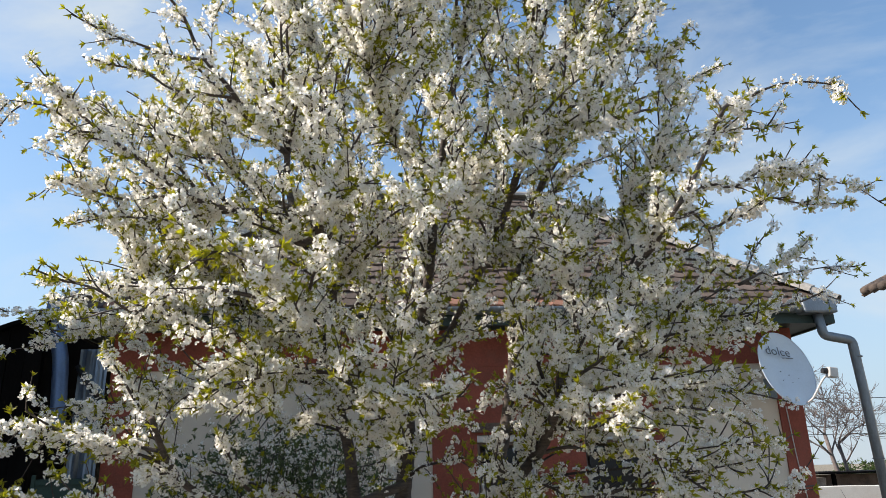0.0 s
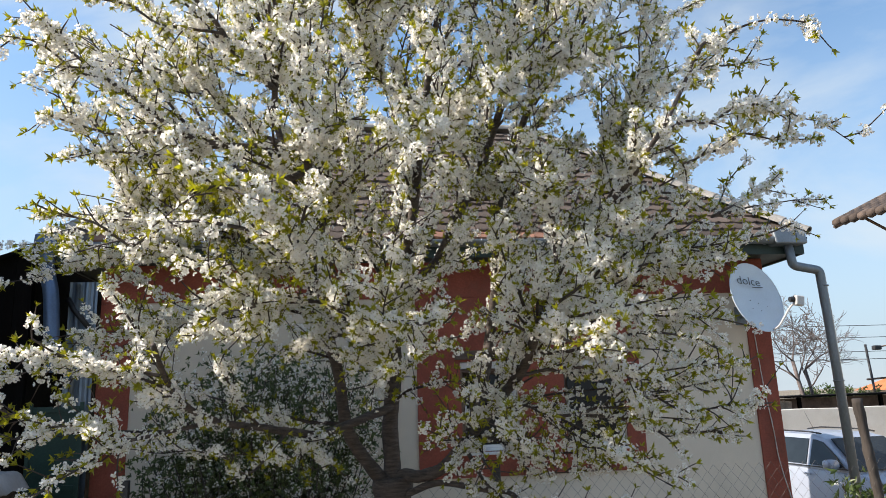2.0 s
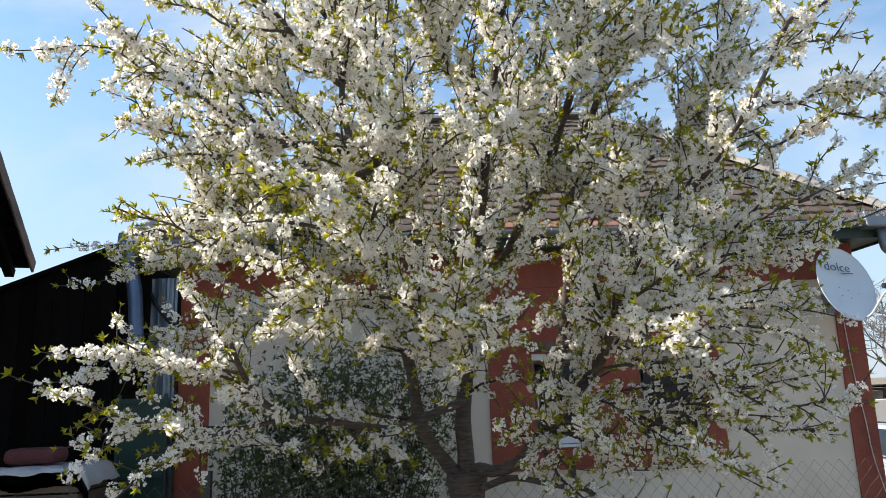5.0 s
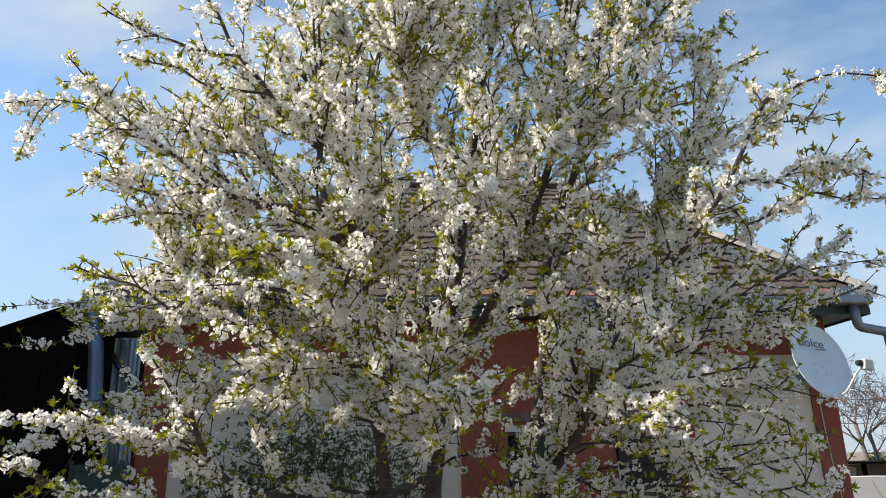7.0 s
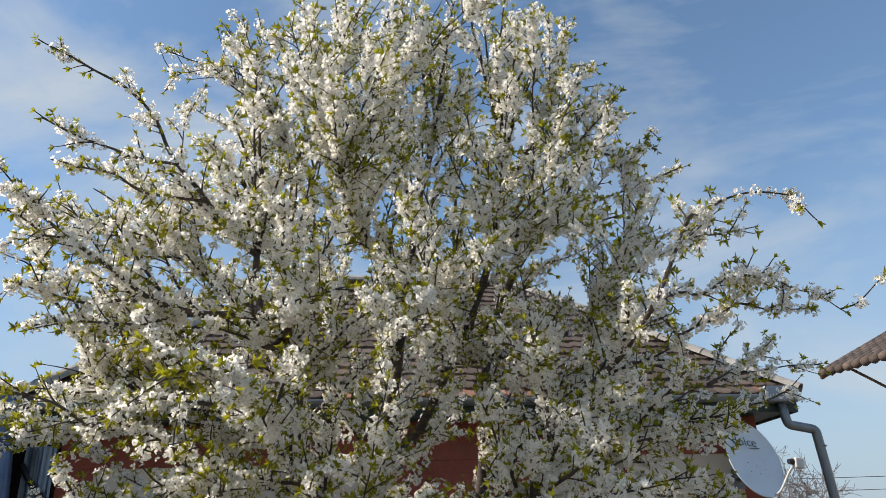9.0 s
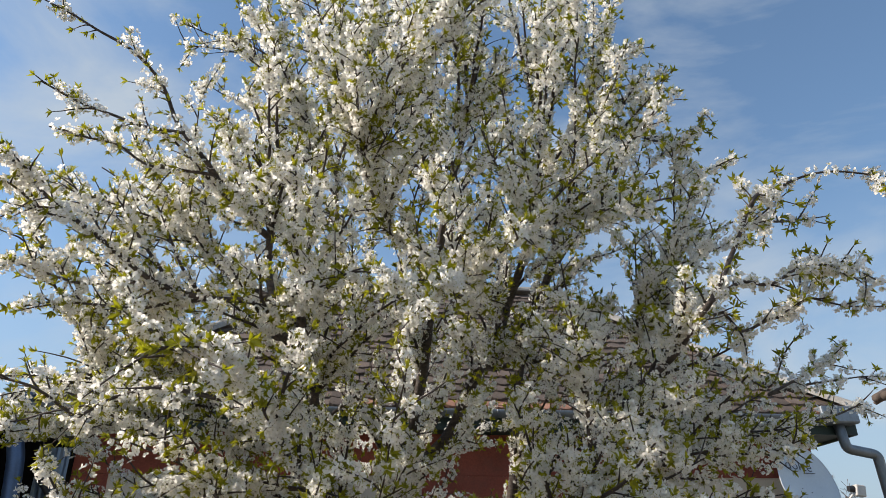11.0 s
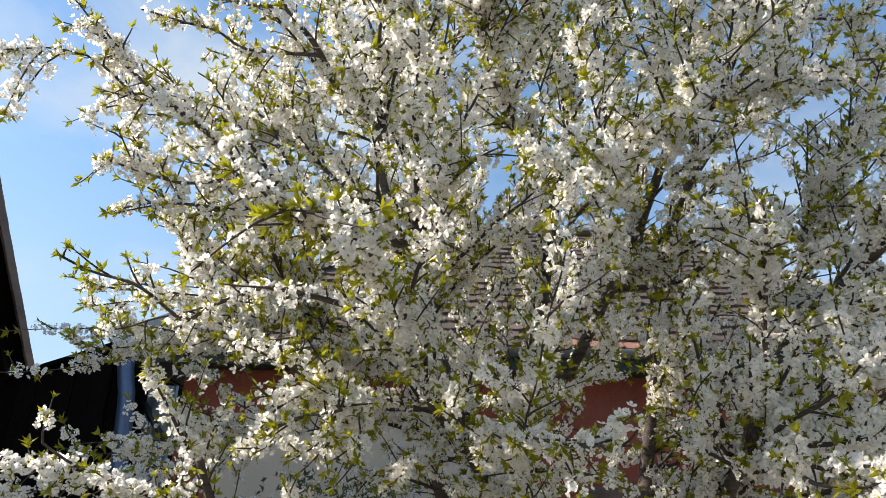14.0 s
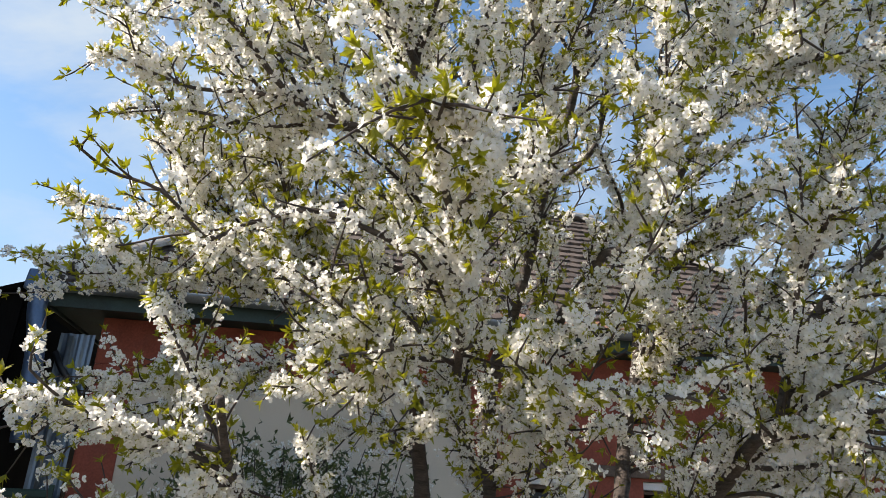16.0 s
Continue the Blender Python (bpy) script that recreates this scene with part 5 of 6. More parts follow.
# ---- black timber shed and barn ----
def build_shed():
    shed = thing("shed", "black timber shed wall beside the house, darkened for its shade", "shed", -4.6, 8.05, GROUND)
    x, k = -4.06, 0
    while x > -8.6:
        w = 0.17
        top = 3.27 - 0.36 * (-4.05 - x)
        top2 = 3.27 - 0.36 * (-4.05 - x + w)
        bm = bmesh.new()
        y0 = 8.02 + 0.006 * (k % 2) + 0.003 * math.sin(k * 2.3)
        q = [bm.verts.new(c) for c in ((x - w + 0.004, y0, GROUND), (x - 0.004, y0, GROUND), (x - 0.004, y0, max(1.7, top) - 0.05), (x - w + 0.004, y0, max(1.7, top2) - 0.05))]
        f = bm.faces.new(q)
        r = bmesh.ops.extrude_face_region(bm, geom=[f])
        bmesh.ops.translate(bm, vec=(0, 0.03, 0), verts=[v for v in r["geom"] if isinstance(v, bmesh.types.BMVert)])
        bmesh.ops.recalc_face_normals(bm, faces=bm.faces)
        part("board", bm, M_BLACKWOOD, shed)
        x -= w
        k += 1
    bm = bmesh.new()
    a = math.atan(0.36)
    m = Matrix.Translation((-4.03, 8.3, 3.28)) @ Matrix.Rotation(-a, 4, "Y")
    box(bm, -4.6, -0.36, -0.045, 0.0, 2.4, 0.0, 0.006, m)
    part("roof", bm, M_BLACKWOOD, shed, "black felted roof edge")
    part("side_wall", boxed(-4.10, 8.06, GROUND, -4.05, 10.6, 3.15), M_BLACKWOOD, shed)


def build_barn():
    barn = thing("barn", "dark wooden barn with a weathered overhanging roof edge", "barn", -6.4, 8.3, GROUND)
    A, B = Vector((-6.47, 10.7, 3.60)), Vector((-5.79, 7.37, 5.98))
    u = (B - A).normalized()
    left = Vector((-0.95, -0.31, 0)).normalized()
    n = u.cross(left).normalized()
    if n.z < 0:
        n = -n
    m = Matrix((u, left, n)).transposed().to_4x4()
    m.translation = A
    L = (B - A).length
    # verge board, weathered and split
    bm = bmesh.new()
    box(bm, 0, -0.03, -0.16, L, 0.0, 0.05, 0.006, m)
    bmesh.ops.subdivide_edges(bm, edges=[e for e in bm.edges if e.calc_length() > 1], cuts=30)
    for v in bm.verts:
        v.co += 0.008 * Vector(noise.noise_vector(v.co * 9))
    part("verge_board", bm, M_OLDWOOD, barn, "weathered brown verge board")
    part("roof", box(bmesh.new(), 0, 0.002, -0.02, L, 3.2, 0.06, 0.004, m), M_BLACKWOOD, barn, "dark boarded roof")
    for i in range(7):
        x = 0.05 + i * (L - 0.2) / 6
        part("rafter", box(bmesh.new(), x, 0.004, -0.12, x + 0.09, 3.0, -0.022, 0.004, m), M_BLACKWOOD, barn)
    # unseen other slope, falling towards the yard, added to shade the tree's back left
    C = Vector((-5.42, 5.08, 5.70))
    u2 = (C - B).normalized()
    n2 = u2.cross(left).normalized()
    if n2.z < 0:
        n2 = -n2
    m2 = Matrix((u2, left, n2)).transposed().to_4x4()
    m2.translation = B
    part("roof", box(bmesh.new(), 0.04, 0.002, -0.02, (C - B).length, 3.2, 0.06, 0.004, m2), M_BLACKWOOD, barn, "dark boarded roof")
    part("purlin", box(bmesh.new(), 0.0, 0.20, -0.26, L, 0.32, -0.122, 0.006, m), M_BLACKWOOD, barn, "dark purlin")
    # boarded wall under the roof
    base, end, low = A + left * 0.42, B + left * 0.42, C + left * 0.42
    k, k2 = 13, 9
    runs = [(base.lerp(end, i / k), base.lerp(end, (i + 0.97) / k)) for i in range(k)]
    # unseen boards under the added slope keep sun off the tree's back left
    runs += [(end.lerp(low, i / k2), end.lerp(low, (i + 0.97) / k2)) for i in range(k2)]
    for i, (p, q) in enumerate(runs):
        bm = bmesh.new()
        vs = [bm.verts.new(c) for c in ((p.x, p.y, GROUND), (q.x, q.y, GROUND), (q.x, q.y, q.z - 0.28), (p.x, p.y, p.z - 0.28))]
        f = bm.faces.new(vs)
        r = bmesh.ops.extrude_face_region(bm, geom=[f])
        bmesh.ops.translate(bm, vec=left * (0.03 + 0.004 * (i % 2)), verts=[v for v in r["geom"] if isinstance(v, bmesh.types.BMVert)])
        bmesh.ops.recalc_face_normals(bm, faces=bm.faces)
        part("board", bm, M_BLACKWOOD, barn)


build_shed()
build_barn()


# ---- passage between shed and house ----
def build_passage():
    panel = thing("sheet_metal_panel", "pale blue ribbed metal sheet standing beside the wall", "metal sheet", -3.66, 8.28, GROUND)
    bm = bmesh.new()
    cols = 12
    ring = []
    for i in range(cols + 1):
        x = -3.80 + 0.29 * i / cols
        y = 8.30 + 0.012 * (1 if i % 4 in (1, 2) else 0)
        ring.append((bm.verts.new((x, y, GROUND)), bm.verts.new((x, y, 2.93)), bm.verts.new((x, y + 0.004, GROUND)), bm.verts.new((x, y + 0.004, 2.93))))
    for a, b in zip(ring, ring[1:]):
        bm.faces.new((a[0], b[0], b[1], a[1]))
        bm.faces.new((b[2], a[2], a[3], b[3]))
        bm.faces.new((a[1], b[1], b[3], a[3]))
        bm.faces.new((b[0], a[0], a[2], b[2]))
    part("sheet", bm, M_PALEBLUE, panel, "pale blue ribbed sheet")
    line = [(-3.80, 8.27, 2.75), (-3.72, 8.26, 2.62), (-3.52, 8.26, 2.38)]
    tube("strut", line, 0.03, M_BLACK, panel, "dark slanting strut", sides=6)
    tube("rail", [(-3.70, 8.27, 2.9), (-3.69, 8.27, 1.2)], 0.022, M_ZINC, panel, sides=8)
    gate = thing("garden_gate", "dark green sheet-metal garden gate between shed and house", "gate", -3.76, 8.14, GROUND)
    part("gate_panel", boxed(-4.00, 8.12, GROUND + 0.08, -3.53, 8.15, 1.62, 0.004), M_GREENMETAL, gate)
    for a in ((-4.03, -3.99), (-3.54, -3.50)):
        part("stile", boxed(a[0], 8.10, GROUND, a[1], 8.118, 1.66, 0.004), M_GREENMETAL, gate)
    for z in (0.0, 0.8, 1.56):
        part("rail", boxed(-3.988, 8.10, z, -3.542, 8.118, z + 0.05, 0.004), M_GREENMETAL, gate)
    crate = thing("timber_crate", "slatted timber crate standing against the barn", "crate", -4.1, 6.85, GROUND)
    for i in range(9):
        z = GROUND + 0.01 + i * 0.17
        part("slat", boxed(-4.46, 6.60, z, -3.66, 6.625, z + 0.155, 0.004), M_CRATE, crate)
        part("slat", boxed(-3.685, 6.628, z, -3.66, 7.10, z + 0.155, 0.004), M_CRATE, crate)
    for x in (-4.44, -3.76):
        part("corner_post", boxed(x, 6.627, GROUND, x + 0.06, 6.68, 1.03, 0.004), M_CRATE, crate)
    part("back_board", boxed(-4.46, 7.10, GROUND, -3.66, 7.13, 1.03), M_CRATE, crate)
    # plastic sheet thrown over the crate
    bm = bmesh.new()
    nx, ny = 26, 18
    g = []
    for j in range(ny + 1):
        row = []
        for i in range(nx + 1):
            x, y = -4.55 + 0.98 * i / nx, 6.50 + 0.68 * j / ny
            over = max(0, 6.60 - y) + max(0, x - -3.66) + max(0, -4.46 - x)
            z = 1.07 - 1.6 * over + 0.03 * noise.noise(Vector((x * 5, y * 5, 2))) + 0.012 * noise.noise(Vector((x * 16, y * 16, 5)))
            row.append(bm.verts.new((x, min(y, max(y, 6.585)) if over == 0 else max(y, 6.585), z)))
        g.append(row)
    for j in range(ny):
        for i in range(nx):
            bm.faces.new((g[j][i], g[j][i + 1], g[j + 1][i + 1], g[j + 1][i]))
    r = bmesh.ops.extrude_face_region(bm, geom=list(bm.faces))
    bmesh.ops.translate(bm, vec=(0, 0, -0.004), verts=[v for v in r["geom"] if isinstance(v, bmesh.types.BMVert)])
    tagged(part("plastic_sheet", bm, M_TARP, None, smooth=True), "crumpled pale plastic sheet thrown over a crate", "sheet")
    bm = boxed(-4.44, 6.82, 1.075, -3.98, 7.08, 1.22, 0.05)
    bmesh.ops.subdivide_edges(bm, edges=bm.edges, cuts=2, use_grid_fill=True)
    for v in bm.verts:
        v.co += 0.012 * Vector(noise.noise_vector(v.co * 7))
    tagged(part("folded_cloth", bm, M_REDCLOTH, None, smooth=True), "faded dark red folded cloth lying on a plastic sheet", "cloth")


build_passage()


# ---- shrubs ----
def build_shrub(name, label, x, y, height, spread, leaf_mat, leaf_len, stems, white):
    sh = thing(name, label, "shrub", x, y, GROUND)
    r = np.random.default_rng(int(abs(x) * 100) + 3)
    places, flowers, lines = [], [], []
    for _ in range(stems):
        a = r.uniform(0, 6.28)
        s = spread * math.sqrt(r.uniform(0, 1))
        top = np.array([x + s * math.cos(a), y + 0.6 * s * math.sin(a), GROUND + height * r.uniform(0.55, 1.0)])
        root = np.array([x + 0.35 * s * math.cos(a), y + 0.2 * s * math.sin(a), GROUND - 0.03])
        bend = np.append(r.normal(0, 0.09, 2) * spread, 0.12 * height)
        line = spline([root, (root + top) / 2 + bend, top], 0.1)
        lines.append((line, np.linspace(0.011, 0.003, len(line)), 5))
        for p in line[len(line) // 4:]:
            for _ in range(5):
                o = p + r.normal(0, 0.09, 3)
                places.append((o, unit(r.normal(0, 1, 3) + np.array([0, -0.2, 0.3])), r.uniform(0, 6.28), r.uniform(0.7, 1.2), int(r.integers(4))))
            for _ in range(int(r.random() < white) + int(r.random() < white - 1.0)):
                flowers.append((p + r.normal(0, 0.05, 3), unit(r.normal(0, 1, 3) + np.array([0, -0.3, 0.4])), r.uniform(0, 6.28), 0.9, int(r.integers(3))))
    tagged(merged_tubes("stem_growth", lines, M_TWIG, sh, "thin dark stems"), kind="stuff")
    scatter("foliage", [tuft_shape(4, leaf_len) for _ in range(4)], places, [leaf_mat], sh, "dense leaves")
    if flowers:
        scatter("blossom", [cluster_shape(False, 4) for _ in range(3)], flowers, [M_PETAL, M_EYE, M_LEAF], sh, "small white flowers")


build_shrub("ivy_shrub", "dark glossy-leaved shrub against the cream wall", -2.55, 7.6, 1.75, 0.45, M_DARKLEAF, 0.075, 16, 0.0)
build_shrub("flowering_shrub", "shaded shrub with small white flowers behind the fence", -1.60, 7.35, 2.55, 1.15, M_DARKLEAF, 0.062, 130, 1.9)
build_shrub("rose_shrub", "leafy green shrub with a few white buds beside the fence", 4.28, 7.15, 1.12, 0.36, M_HEDGELEAF, 0.095, 20, 0.08)
build_shrub("hedge_shrub", "low yellow-green hedge behind the street wall", 17.4, 25.6, 2.0, 1.7, M_HEDGELEAF, 0.14, 60, 0.0)


# ---- parked car ----
def build_car():
    car = thing("parked_car", "silver-blue estate car parked beside the house", "car", 0, 0, 0)

    def shell(profile, half, inset, smooth_w=0.04):
        """Cross-braced shell from a side profile: list of (x, z), narrower by inset at the top."""
        bm = bmesh.new()
        zs = [p[1] for p in profile]
        z0, z1 = min(zs), max(zs)
        sides = []
        for s in (-1, 1):
            sides.append([bm.verts.new((px, s * (half - inset * max(0, (pz - z0) / (z1 - z0)) ** 1.5), pz)) for px, pz in profile])
        n = len(profile)
        bm.faces.new(sides[0])
        bm.faces.new(list(reversed(sides[1])))
        for i in range(n):
            j = (i + 1) % n
            bm.faces.new((sides[0][j], sides[0][i], sides[1][i], sides[1][j]))
        bmesh.ops.recalc_face_normals(bm, faces=bm.faces)
        bmesh.ops.bevel(bm, geom=[e for e in bm.edges], offset=smooth_w, segments=3, affect="EDGES", profile=0.6, clamp_overlap=True)
        return bm

    body = part("body", shell([(-2.15, 0.32), (2.05, 0.30), (2.18, 0.45), (2.15, 0.68), (1.95, 0.82), (1.0, 0.97), (-2.05, 1.0), (-2.2, 0.9), (-2.22, 0.5)], 0.86, 0.07, 0.05),
                M_CARPAINT, car, "silver-blue painted body", True)
    part("cabin", shell([(-2.05, 0.98), (1.05, 0.95), (0.25, 1.50), (-0.1, 1.57), (-1.3, 1.58), (-1.85, 1.50)], 0.80, 0.20, 0.03), M_CARPAINT, car, "painted roof and pillars", True)

    def pane(pts, side):
        bm = bmesh.new()
        vs = []
        for x, z in pts:
            y = 0.80 - 0.20 * ((z - 0.95) / 0.63) ** 1.5 + 0.006
            vs.append(bm.verts.new((x, side * y, z)))
        f = bm.faces.new(vs)
        r = bmesh.ops.extrude_face_region(bm, geom=[f])
        bmesh.ops.translate(bm, vec=(0, -side * 0.012, 0), verts=[v for v in r["geom"] if isinstance(v, bmesh.types.BMVert)])
        bmesh.ops.recalc_face_normals(bm, faces=bm.faces)
        return bm

    for s in (-1, 1):
        part("window", pane([(-0.06, 1.04), (0.82, 1.03), (0.62, 1.20), (0.22, 1.44), (0.02, 1.48), (-0.06, 1.48)], s), M_CARGLASS, car, "dark side window")
        part("window", pane([(-1.0, 1.05), (-0.16, 1.04), (-0.16, 1.49), (-1.0, 1.50)], s), M_CARGLASS, car, "dark side window")
        part("window", pane([(-1.78, 1.08), (-1.1, 1.06), (-1.1, 1.49), (-1.62, 1.46)], s), M_CARGLASS, car, "dark side window")
        tube("roof_rail", [(0.1, s * 0.585, 1.585), (-0.2, s * 0.60, 1.615), (-1.3, s * 0.60, 1.62), (-1.7, s * 0.58, 1.575)], 0.016, M_BLACK, car, sides=6)
        bm = boxed(-0.06, -0.11, -0.085, 0.16, 0.12, 0.085, 0.06)
        bmesh.ops.translate(bm, vec=(0.62, s * 0.95, 1.09), verts=bm.verts)
        mir = part("wing_mirror", bm, M_CARPAINT, car, "silver wing mirror", True)
        for hx in (-0.05, -1.0):
            part("door_handle", boxed(hx - 0.12, s * 0.865 - 0.012, 0.86, hx + 0.08, s * 0.865 + 0.012, 0.895, 0.01), M_CARPAINT, car)
        part("trim_strip", boxed(-1.9, s * 0.812 - 0.006, 1.0, 0.95, s * 0.812 + 0.006, 1.022, 0.003), M_BLACK, car)
        for wx in (-1.35, 1.38):
            bm = bmesh.new()
            bmesh.ops.create_cone(bm, segments=28, radius1=0.315, radius2=0.315, depth=0.2, cap_ends=True)
            bmesh.ops.transform(bm, matrix=Matrix.Translation((wx, s * 0.79, 0.315)) @ Matrix.Rotation(radians(90), 4, "X"), verts=bm.verts)
            bmesh.ops.bevel(bm, geom=[e for e in bm.edges if e.calc_face_angle(0) > 1], offset=0.03, segments=2, affect="EDGES")
            wheel = part("tyre", bm, M_TYRE, car, "black tyre", True)
            bm = bmesh.new()
            bmesh.ops.create_cone(bm, segments=24, radius1=0.2, radius2=0.18, depth=0.03, cap_ends=True)
            bmesh.ops.transform(bm, matrix=Matrix.Translation((wx, s * 0.895, 0.315)) @ Matrix.Rotation(radians(90), 4, "X"), verts=bm.verts)
            part("rim", bm, M_ZINC, wheel)
        part("headlight", boxed(1.92, s * 0.66 - 0.14, 0.64, 2.14, s * 0.66 + 0.14, 0.80, 0.03), M_PVC, car, "clear headlight")
        part("tail_light", boxed(-2.22, s * 0.72 - 0.09, 0.85, -2.12, s * 0.72 + 0.09, 1.15, 0.02), M_REDCLOTH, car, "red tail light")
    bm = bmesh.new()
    q = [bm.verts.new(c) for c in ((1.03, -0.70, 0.99), (1.03, 0.70, 0.99), (0.30, 0.56, 1.49), (0.30, -0.56, 1.49))]
    f = bm.faces.new(q)
    r = bmesh.ops.extrude_face_region(bm, geom=[f])
    bmesh.ops.translate(bm, vec=(0.012, 0, 0.016), verts=[v for v in r["geom"] if isinstance(v, bmesh.types.BMVert)])
    bmesh.ops.recalc_face_normals(bm, faces=bm.faces)
    part("windscreen", bm, M_CARGLASS, car, "dark blue-tinted windscreen")
    tube("aerial", [(-1.1, 0.25, 1.58), (-1.32, 0.25, 1.95)], 0.004, M_BLACK, car, sides=5)
    car.matrix_basis = pose(8.42, 13.15, -0.90, 0, 0, -85)
    return car


build_car()


# ---- street side: walls, ruin, houses, lamp, wires, bare tree ----
def build_street():
    bm = boxed(9.6, 20.0, -1.0, 24, 20.25, 0.92, 0.02)
    bmesh.ops.subdivide_edges(bm, edges=[e for e in bm.edges if e.calc_length() > 5], cuts=40)
    for v in bm.verts:
        v.co.z += 0.05 * noise.noise(Vector((v.co.x * 0.6, 0, 1))) if v.co.z > 0 else 0
    turn = Matrix.Translation((12.9, 20.0, 0)) @ Matrix.Rotation(radians(-10), 4, "Z") @ Matrix.Translation((-12.9, -20.0, 0))
    bmesh.ops.transform(bm, matrix=turn, verts=bm.verts)
    tagged(part("garden_wall", bm, M_WHITEWALL), "long whitewashed garden wall along the street", "wall", kind="structure")
    ruin = thing("masonry_outbuilding", "crumbling stone outbuilding with a dark low roof", "outbuilding", 16, 22.4, -1)
    bm = boxed(9.5, 22.0, -1.0, 13.1, 22.6, 1.16)
    bmesh.ops.subdivide_edges(bm, edges=bm.edges, cuts=8, use_grid_fill=True)
    for v in bm.verts:
        v.co += 0.09 * Vector(noise.noise_vector(v.co * 2.4))
    part("wall", bm, M_STONE, ruin, "broken pale stone wall")
    part("wall", boxed(13.2, 22.5, -1.0, 30, 22.8, 1.2), M_OLDWOOD, ruin, "dark brown boarded wall")
    bm = boxed(12.9, 22.0, 1.22, 31, 24.5, 1.28, 0.01)
    part("roof", bm, M_BLACKWOOD, ruin, "dark flat roof")
    for i in range(6):
        x = 13.5 + i * 2.9
        part("post", boxed(x, 22.2, -1.0, x + 0.1, 22.3, 1.218), M_BLACKWOOD, ruin)
    far = thing("far_house", "white house with a bright orange tiled roof across the street", "house", 26, 32, -1)
    part("wall", boxed(25.2, 30, -1.0, 34.2, 34, 1.35), M_WHITEWALL, far)
    bm = bmesh.new()
    q = [bm.verts.new(v) for v in ((24.6, 29.6, 1.3), (34.6, 29.6, 1.3), (34.6, 34.4, 1.3), (24.6, 34.4, 1.3), (25.8, 31.6, 2.3), (33.8, 31.6, 2.3))]
    for f in ((0, 1, 5, 4), (1, 2, 5), (2, 3, 4, 5), (3, 0, 4), (3, 2, 1, 0)):
        bm.faces.new([q[i] for i in f])
    part("roof", bm, M_ORANGE, far, "orange tiled roof")
    for x in (26.2, 29.0):
        w = part("window", boxed(x, 29.93, -0.2, x + 1.2, 29.995, 0.9, 0.02), M_PVC, far)
        part("pane", boxed(x + 0.1, 29.90, -0.1, x + 1.1, 29.928, 0.8), M_DARKGLASS, w)
    side = thing("neighbour_house", "neighbouring house with wide brown tiled eaves on brackets", "house", 11.8, 13.4, -1)
    u, v = Vector((0.26, -0.966, 0)), Vector((0.966, 0.26, 0))       # along the two eaves
    c = Vector((9.55, 14.0, 4.94))
    inner = c + 2.2 * u + 1.3 * v
    w = bmesh.new()
    box(w, 0, 0, -6.0, 5.0, 4.5, 0.55, 0.01, Matrix(((u.x, v.x, 0, inner.x), (u.y, v.y, 0, inner.y), (0, 0, 1, 4.95), (0, 0, 0, 1))))
    part("wall", w, M_CREAM, side, "pale plastered wall")
    rise, size = 0.42, 3.2
    top = size * v + Vector((0, 0, rise * size))
    bm = bmesh.new()
    q = [bm.verts.new(k) for k in (c, c + 6.4 * u, c + 6.4 * u + top, c + top)]
    bm.faces.new(q)
    bmesh.ops.solidify(bm, geom=bm.faces[:], thickness=-0.07)
    part("roof", bm, M_OLDWOOD, side, "boarded roof deck")
    up = (v + Vector((0, 0, rise))).normalized()
    for i in range(24):
        s = 0.08 + i * 0.2
        for k in range(12):
            a = c + s * u + (k * 0.30 - 0.06) * up + Vector((0, 0, 0.05))
            tube("roof_tile", [a, a + 0.18 * up + Vector((0, 0, 0.006)), a + 0.36 * up + Vector((0, 0, 0.016))], [0.095, 0.09, 0.083],
                 M_TILE, side, sides=8)
    edge = [c + s * v + Vector((0, 0, rise * s - 0.03)) for s in (0, 1.6, 3.2)]
    tube("verge_board", edge, 0.05, M_OLDWOOD, side, "brown verge board", sides=4)
    for s in (0.5, 1.6, 2.7, 3.8):
        a = c + s * u + 0.28 * v + Vector((0, 0, 0.06))
        b = c + s * u + 1.3 * v + Vector((0, 0, -0.30))
        tube("bracket", [a, b], 0.03, M_OLDWOOD, side, "wooden eaves bracket", sides=6)
    lamp = thing("street_lamp", "thin dark pole with a small street lamp", "street lamp", 18.5, 25, -1)
    tube("pole", [(18.55, 25, -1), (18.35, 25, 3.05)], 0.045, M_BLACK, lamp, sides=8)
    tube("arm", [(18.9, 25, 2.95), (20.8, 25, 3.15)], 0.03, M_OLDWOOD, lamp, sides=6)
    part("head", boxed(18.65, 24.9, 2.83, 18.95, 25.1, 3.0, 0.04), M_BLACK, lamp, "small dark lamp head")
    tube("crossbar", [(18.2, 25, 1.75), (21.1, 25, 1.9)], 0.04, M_OLDWOOD, lamp, sides=6)
    lines = thing("overhead_wires", "dark overhead wires strung along the street", "wire", 20, 30, 3)
    tube("pole", [(38, 30, -1.0), (38, 30, 4.6)], 0.12, M_OLDWOOD, lines, "weathered wooden pole", sides=8)
    for z, sag in ((4.32, 0.10), (3.80, 0.12), (3.12, 0.08), (2.80, 0.10)):
        line = [(x, 30, z - sag * math.sin(math.pi * (x - 8) / 30)) for x in np.linspace(8, 38, 16)]
        tube("wire", line, 0.013, M_BLACK, lines, sides=4)


build_street()


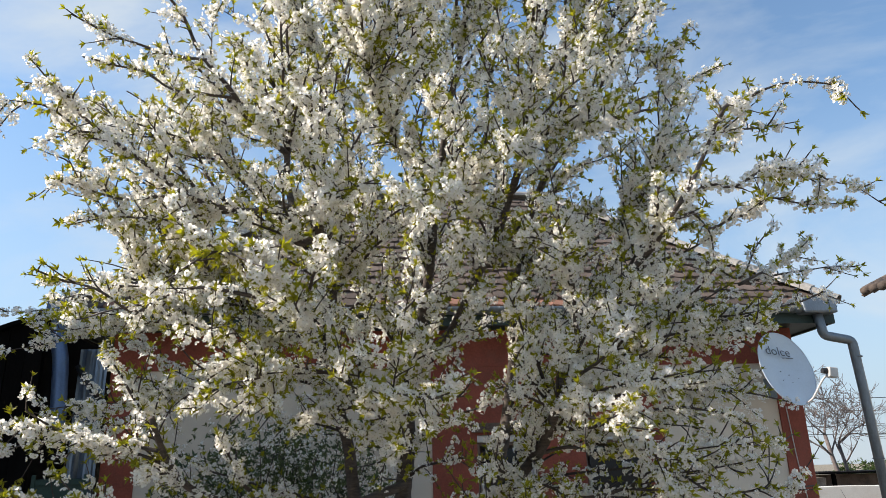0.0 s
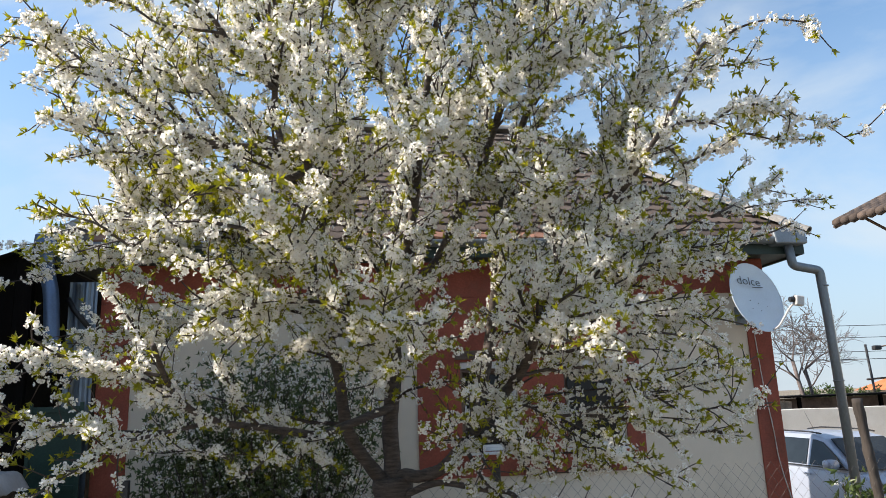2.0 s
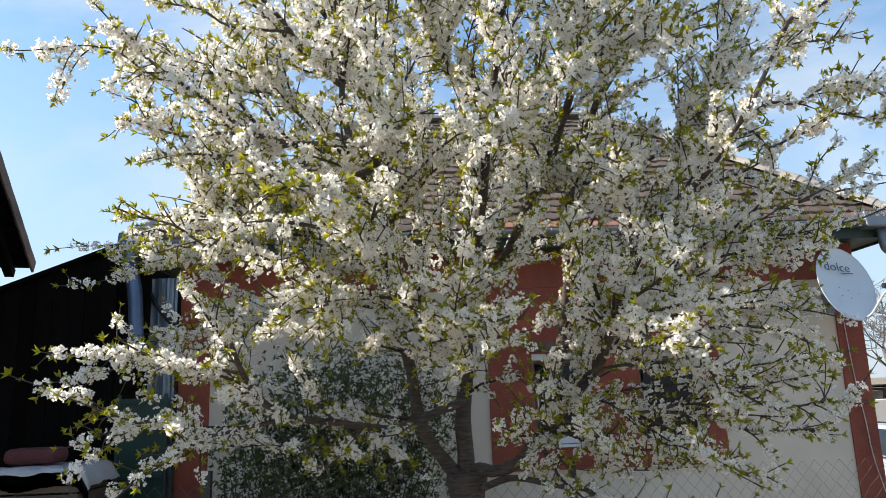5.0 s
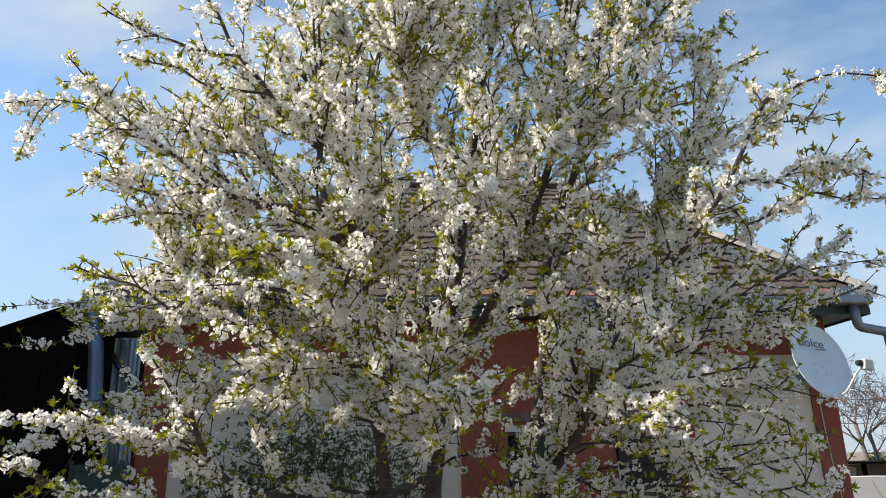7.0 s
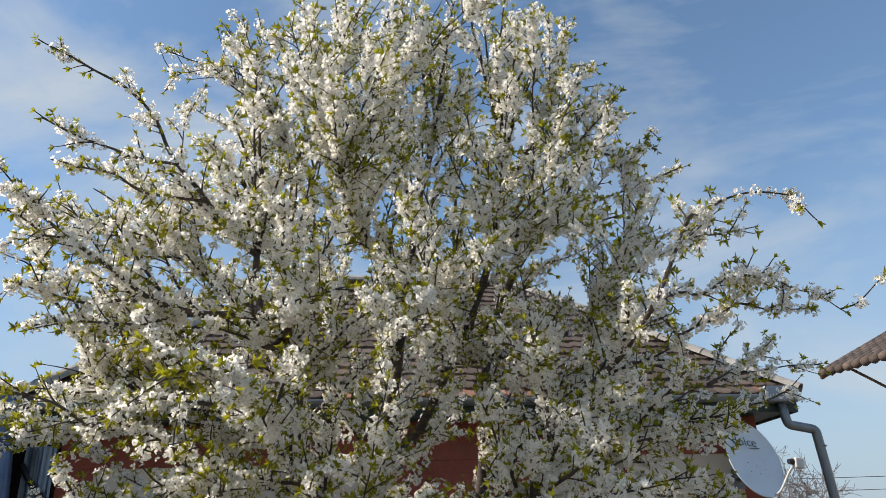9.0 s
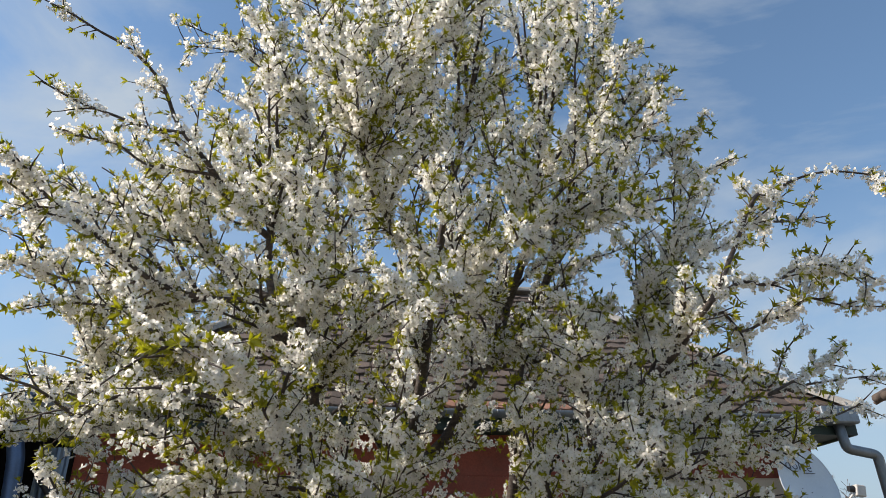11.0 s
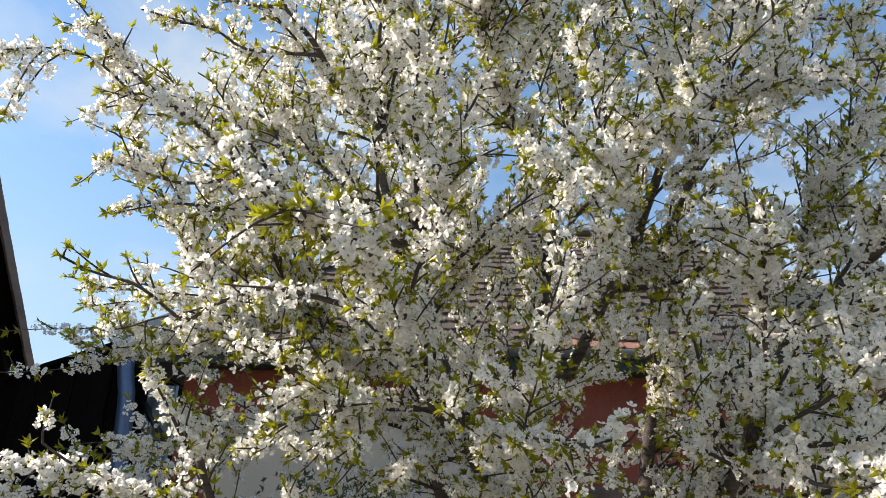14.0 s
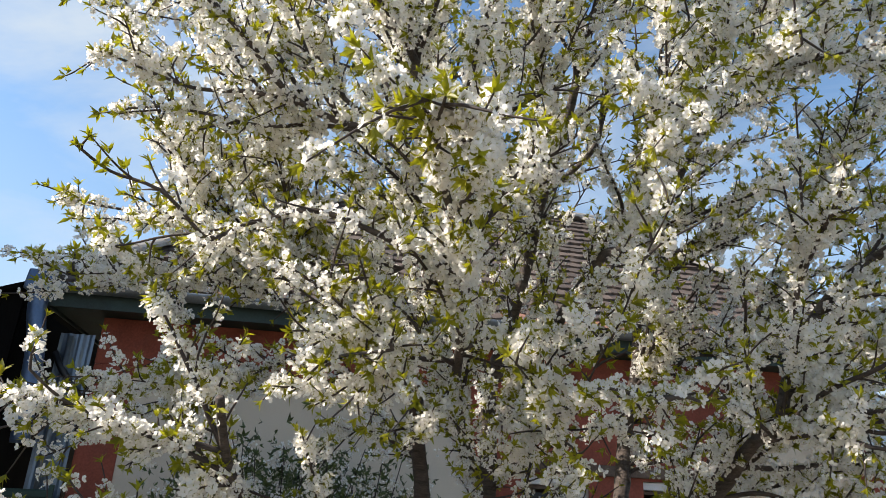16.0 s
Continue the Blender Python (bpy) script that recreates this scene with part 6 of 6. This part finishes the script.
def build_bare_tree():
    bare = thing("bare_tree", "leafless forked tree with fine grey branches behind a wall", "tree", 15.0, 24.0, -1)
    r = np.random.default_rng(11)
    twigs = []

    def grow(p, d, length, rad, depth):
        n = 5
        line = [p]
        for i in range(n):
            d = unit(d + r.normal(0, 0.13 if depth else 0.05, 3) + np.array([0, 0, 0.03]))
            line.append(line[-1] + d * length / n)
        line = np.array(line)
        rads = np.maximum(0.0075, np.linspace(rad, rad * 0.6, n + 1))
        if depth < 2:
            tube("trunk" if depth == 0 else "limb", line, rads, M_BARETREE, bare, sides=8)
        else:
            twigs.append((line, rads, 5 if depth < 4 else 3))
        if depth >= 5:
            return
        for k in range(3 if depth else 5):
            i = n if k == 0 else int(r.integers(n - 1 if depth == 0 else 2, n + 1))
            nd = unit(d + r.normal(0, 0.62, 3) * np.array([1.1, 0.7, 0.6]))
            grow(line[i], nd, length * r.uniform(0.62, 0.84) if depth else r.uniform(0.8, 1.15), rads[i] * (0.62 if k == 0 else 0.5), depth + 1)

    grow(np.array([15.1, 24.0, -1.0]), np.array([-0.05, 0, 1.0]), 3.5, 0.10, 0)
    grow(np.array([15.3, 24.0, -1.0]), np.array([0.11, 0, 1.0]), 3.2, 0.085, 0)
    tagged(merged_tubes("twig_growth", twigs, M_BARETREE, bare, "fine bare twigs"), kind="stuff")


build_bare_tree()


# ---- roof tiles and ridge ----
def build_tiles():
    A, B, C, D, R0, R1 = [Vector(q) for q in ROOF]
    slope = (R0 - Vector((R0.x, A.y, A.z)))
    length = slope.length
    up = slope.normalized()
    nrm = Vector((1, 0, 0)).cross(up).normalized()
    if nrm.z < 0:
        nrm = -nrm
    w, h, t, step = 0.165, 0.27, 0.026, 0.178
    # one beaver-tail tile with a rounded lower edge
    def tile_mesh(name, seed):
        r = random.Random(seed)
        bm = bmesh.new()
        outline = [(-w / 2 + 0.003, h), (w / 2 - 0.003, h), (w / 2 - 0.003, 0.03), (w / 4, 0.004), (0, -0.006 + r.uniform(-0.003, 0.003)), (-w / 4, 0.004), (-w / 2 + 0.003, 0.03)]
        lower = [bm.verts.new((x, y, 0)) for x, y in outline]
        upper = [bm.verts.new((x, y, t + r.uniform(-0.002, 0.002))) for x, y in outline]
        bm.faces.new(upper)
        bm.faces.new(list(reversed(lower)))
        for i in range(7):
            j = (i + 1) % 7
            bm.faces.new((lower[i], lower[j], upper[j], upper[i]))
        bmesh.ops.recalc_face_normals(bm, faces=bm.faces)
        me = bpy.data.meshes.new(name)
        bm.to_mesh(me)
        bm.free()
        return me

    old = [tile_mesh("roof_tile", i) for i in range(4)]
    for me in old:
        me.materials.append(M_TILE)
    fresh = tile_mesh("roof_tile", 9)
    fresh.materials.append(M_NEWTILE)
    base = Matrix((Vector((1, 0, 0)), up, nrm)).transposed().to_4x4()
    r = random.Random(5)
    count = 0
    vs, fs = [], []
    tv = [tuple(v.co) for v in old[0].vertices]
    tf = [tuple(p.vertices) for p in old[0].polygons]
    for row in range(int(length / step) + 1):
        s = row * step - 0.05
        x_lo, x_hi = A.x + max(0, s) * 0.7537, B.x - max(0, s) * 0.7537
        n = int((x_hi - x_lo) / w)
        for i in range(n + 1):
            x = x_lo + (i + (0.5 if row % 2 else 0.0)) * w
            if x > x_hi:
                continue
            lift = 0.026 + r.uniform(-0.004, 0.008)
            m = Matrix.Translation(Vector((x, A.y, A.z)) + up * (s + r.uniform(-0.01, 0.01)) + nrm * lift) @ base \
                @ Matrix.Rotation(r.uniform(-0.03, 0.03), 4, "Z") @ Matrix.Rotation(radians(-7.5) + r.uniform(-0.02, 0.02), 4, "X") @ Matrix.Rotation(r.uniform(-0.02, 0.02), 4, "Y")
            if row < 6 and count < 300:
                new_one = row == 0 and (0.15 < x < 1.45 or x > 4.1 or r.random() < 0.08)
                ob = new("roof_tile", fresh if new_one else old[r.randrange(4)])
                ob.parent = roof
                ob.matrix_basis = m
                count += 1
            else:
                b = len(vs)
                vs += [m @ Vector(c) for c in tv]
                fs += [tuple(k + b for k in f) for f in tf]
    tagged(put("tile_field", mesh_of("tile_field", vs, fs), M_TILE_ISLE, roof, "rows of old brown-grey clay tiles"), kind="stuff")

    def cap_run(a, b, size):
        L = (b - a).length
        k = int(L / 0.30)
        d = (b - a).normalized()
        side = d.cross(Vector((0, 0, 1))).normalized()
        top = side.cross(d).normalized()
        if top.z < 0:
            top = -top
        for i in range(k + 1):
            p0, p1 = a + d * (i * 0.30 - 0.02), a + d * (i * 0.30 + 0.34)
            bm = bmesh.new()
            rings = []
            for p, rr in ((p0, size * 1.08), (p1, size * 0.95)):
                for q in (rr, rr - 0.018):
                    rings.append([bm.verts.new(p + side * q * math.cos(an) + top * (q * 0.8 * math.sin(an) - 0.01 + 0.01 * r.random())) for an in [math.pi * j / 8 for j in range(9)]])
            for x, y in ((0, 2), (3, 1), (1, 0), (2, 3)):
                for j in range(8):
                    bm.faces.new((rings[x][j], rings[x][j + 1], rings[y][j + 1], rings[y][j]))
            bmesh.ops.recalc_face_normals(bm, faces=bm.faces)
            part("ridge_tile", bm, M_MORTAR, roof, "grey mortared ridge tile")

    lift = Vector((0, 0, 0.05))
    cap_run(A + lift, R0 + lift, 0.11)
    cap_run(B + lift, R1 + lift, 0.11)
    cap_run(R0 + lift, R1 + lift, 0.12)


build_tiles()
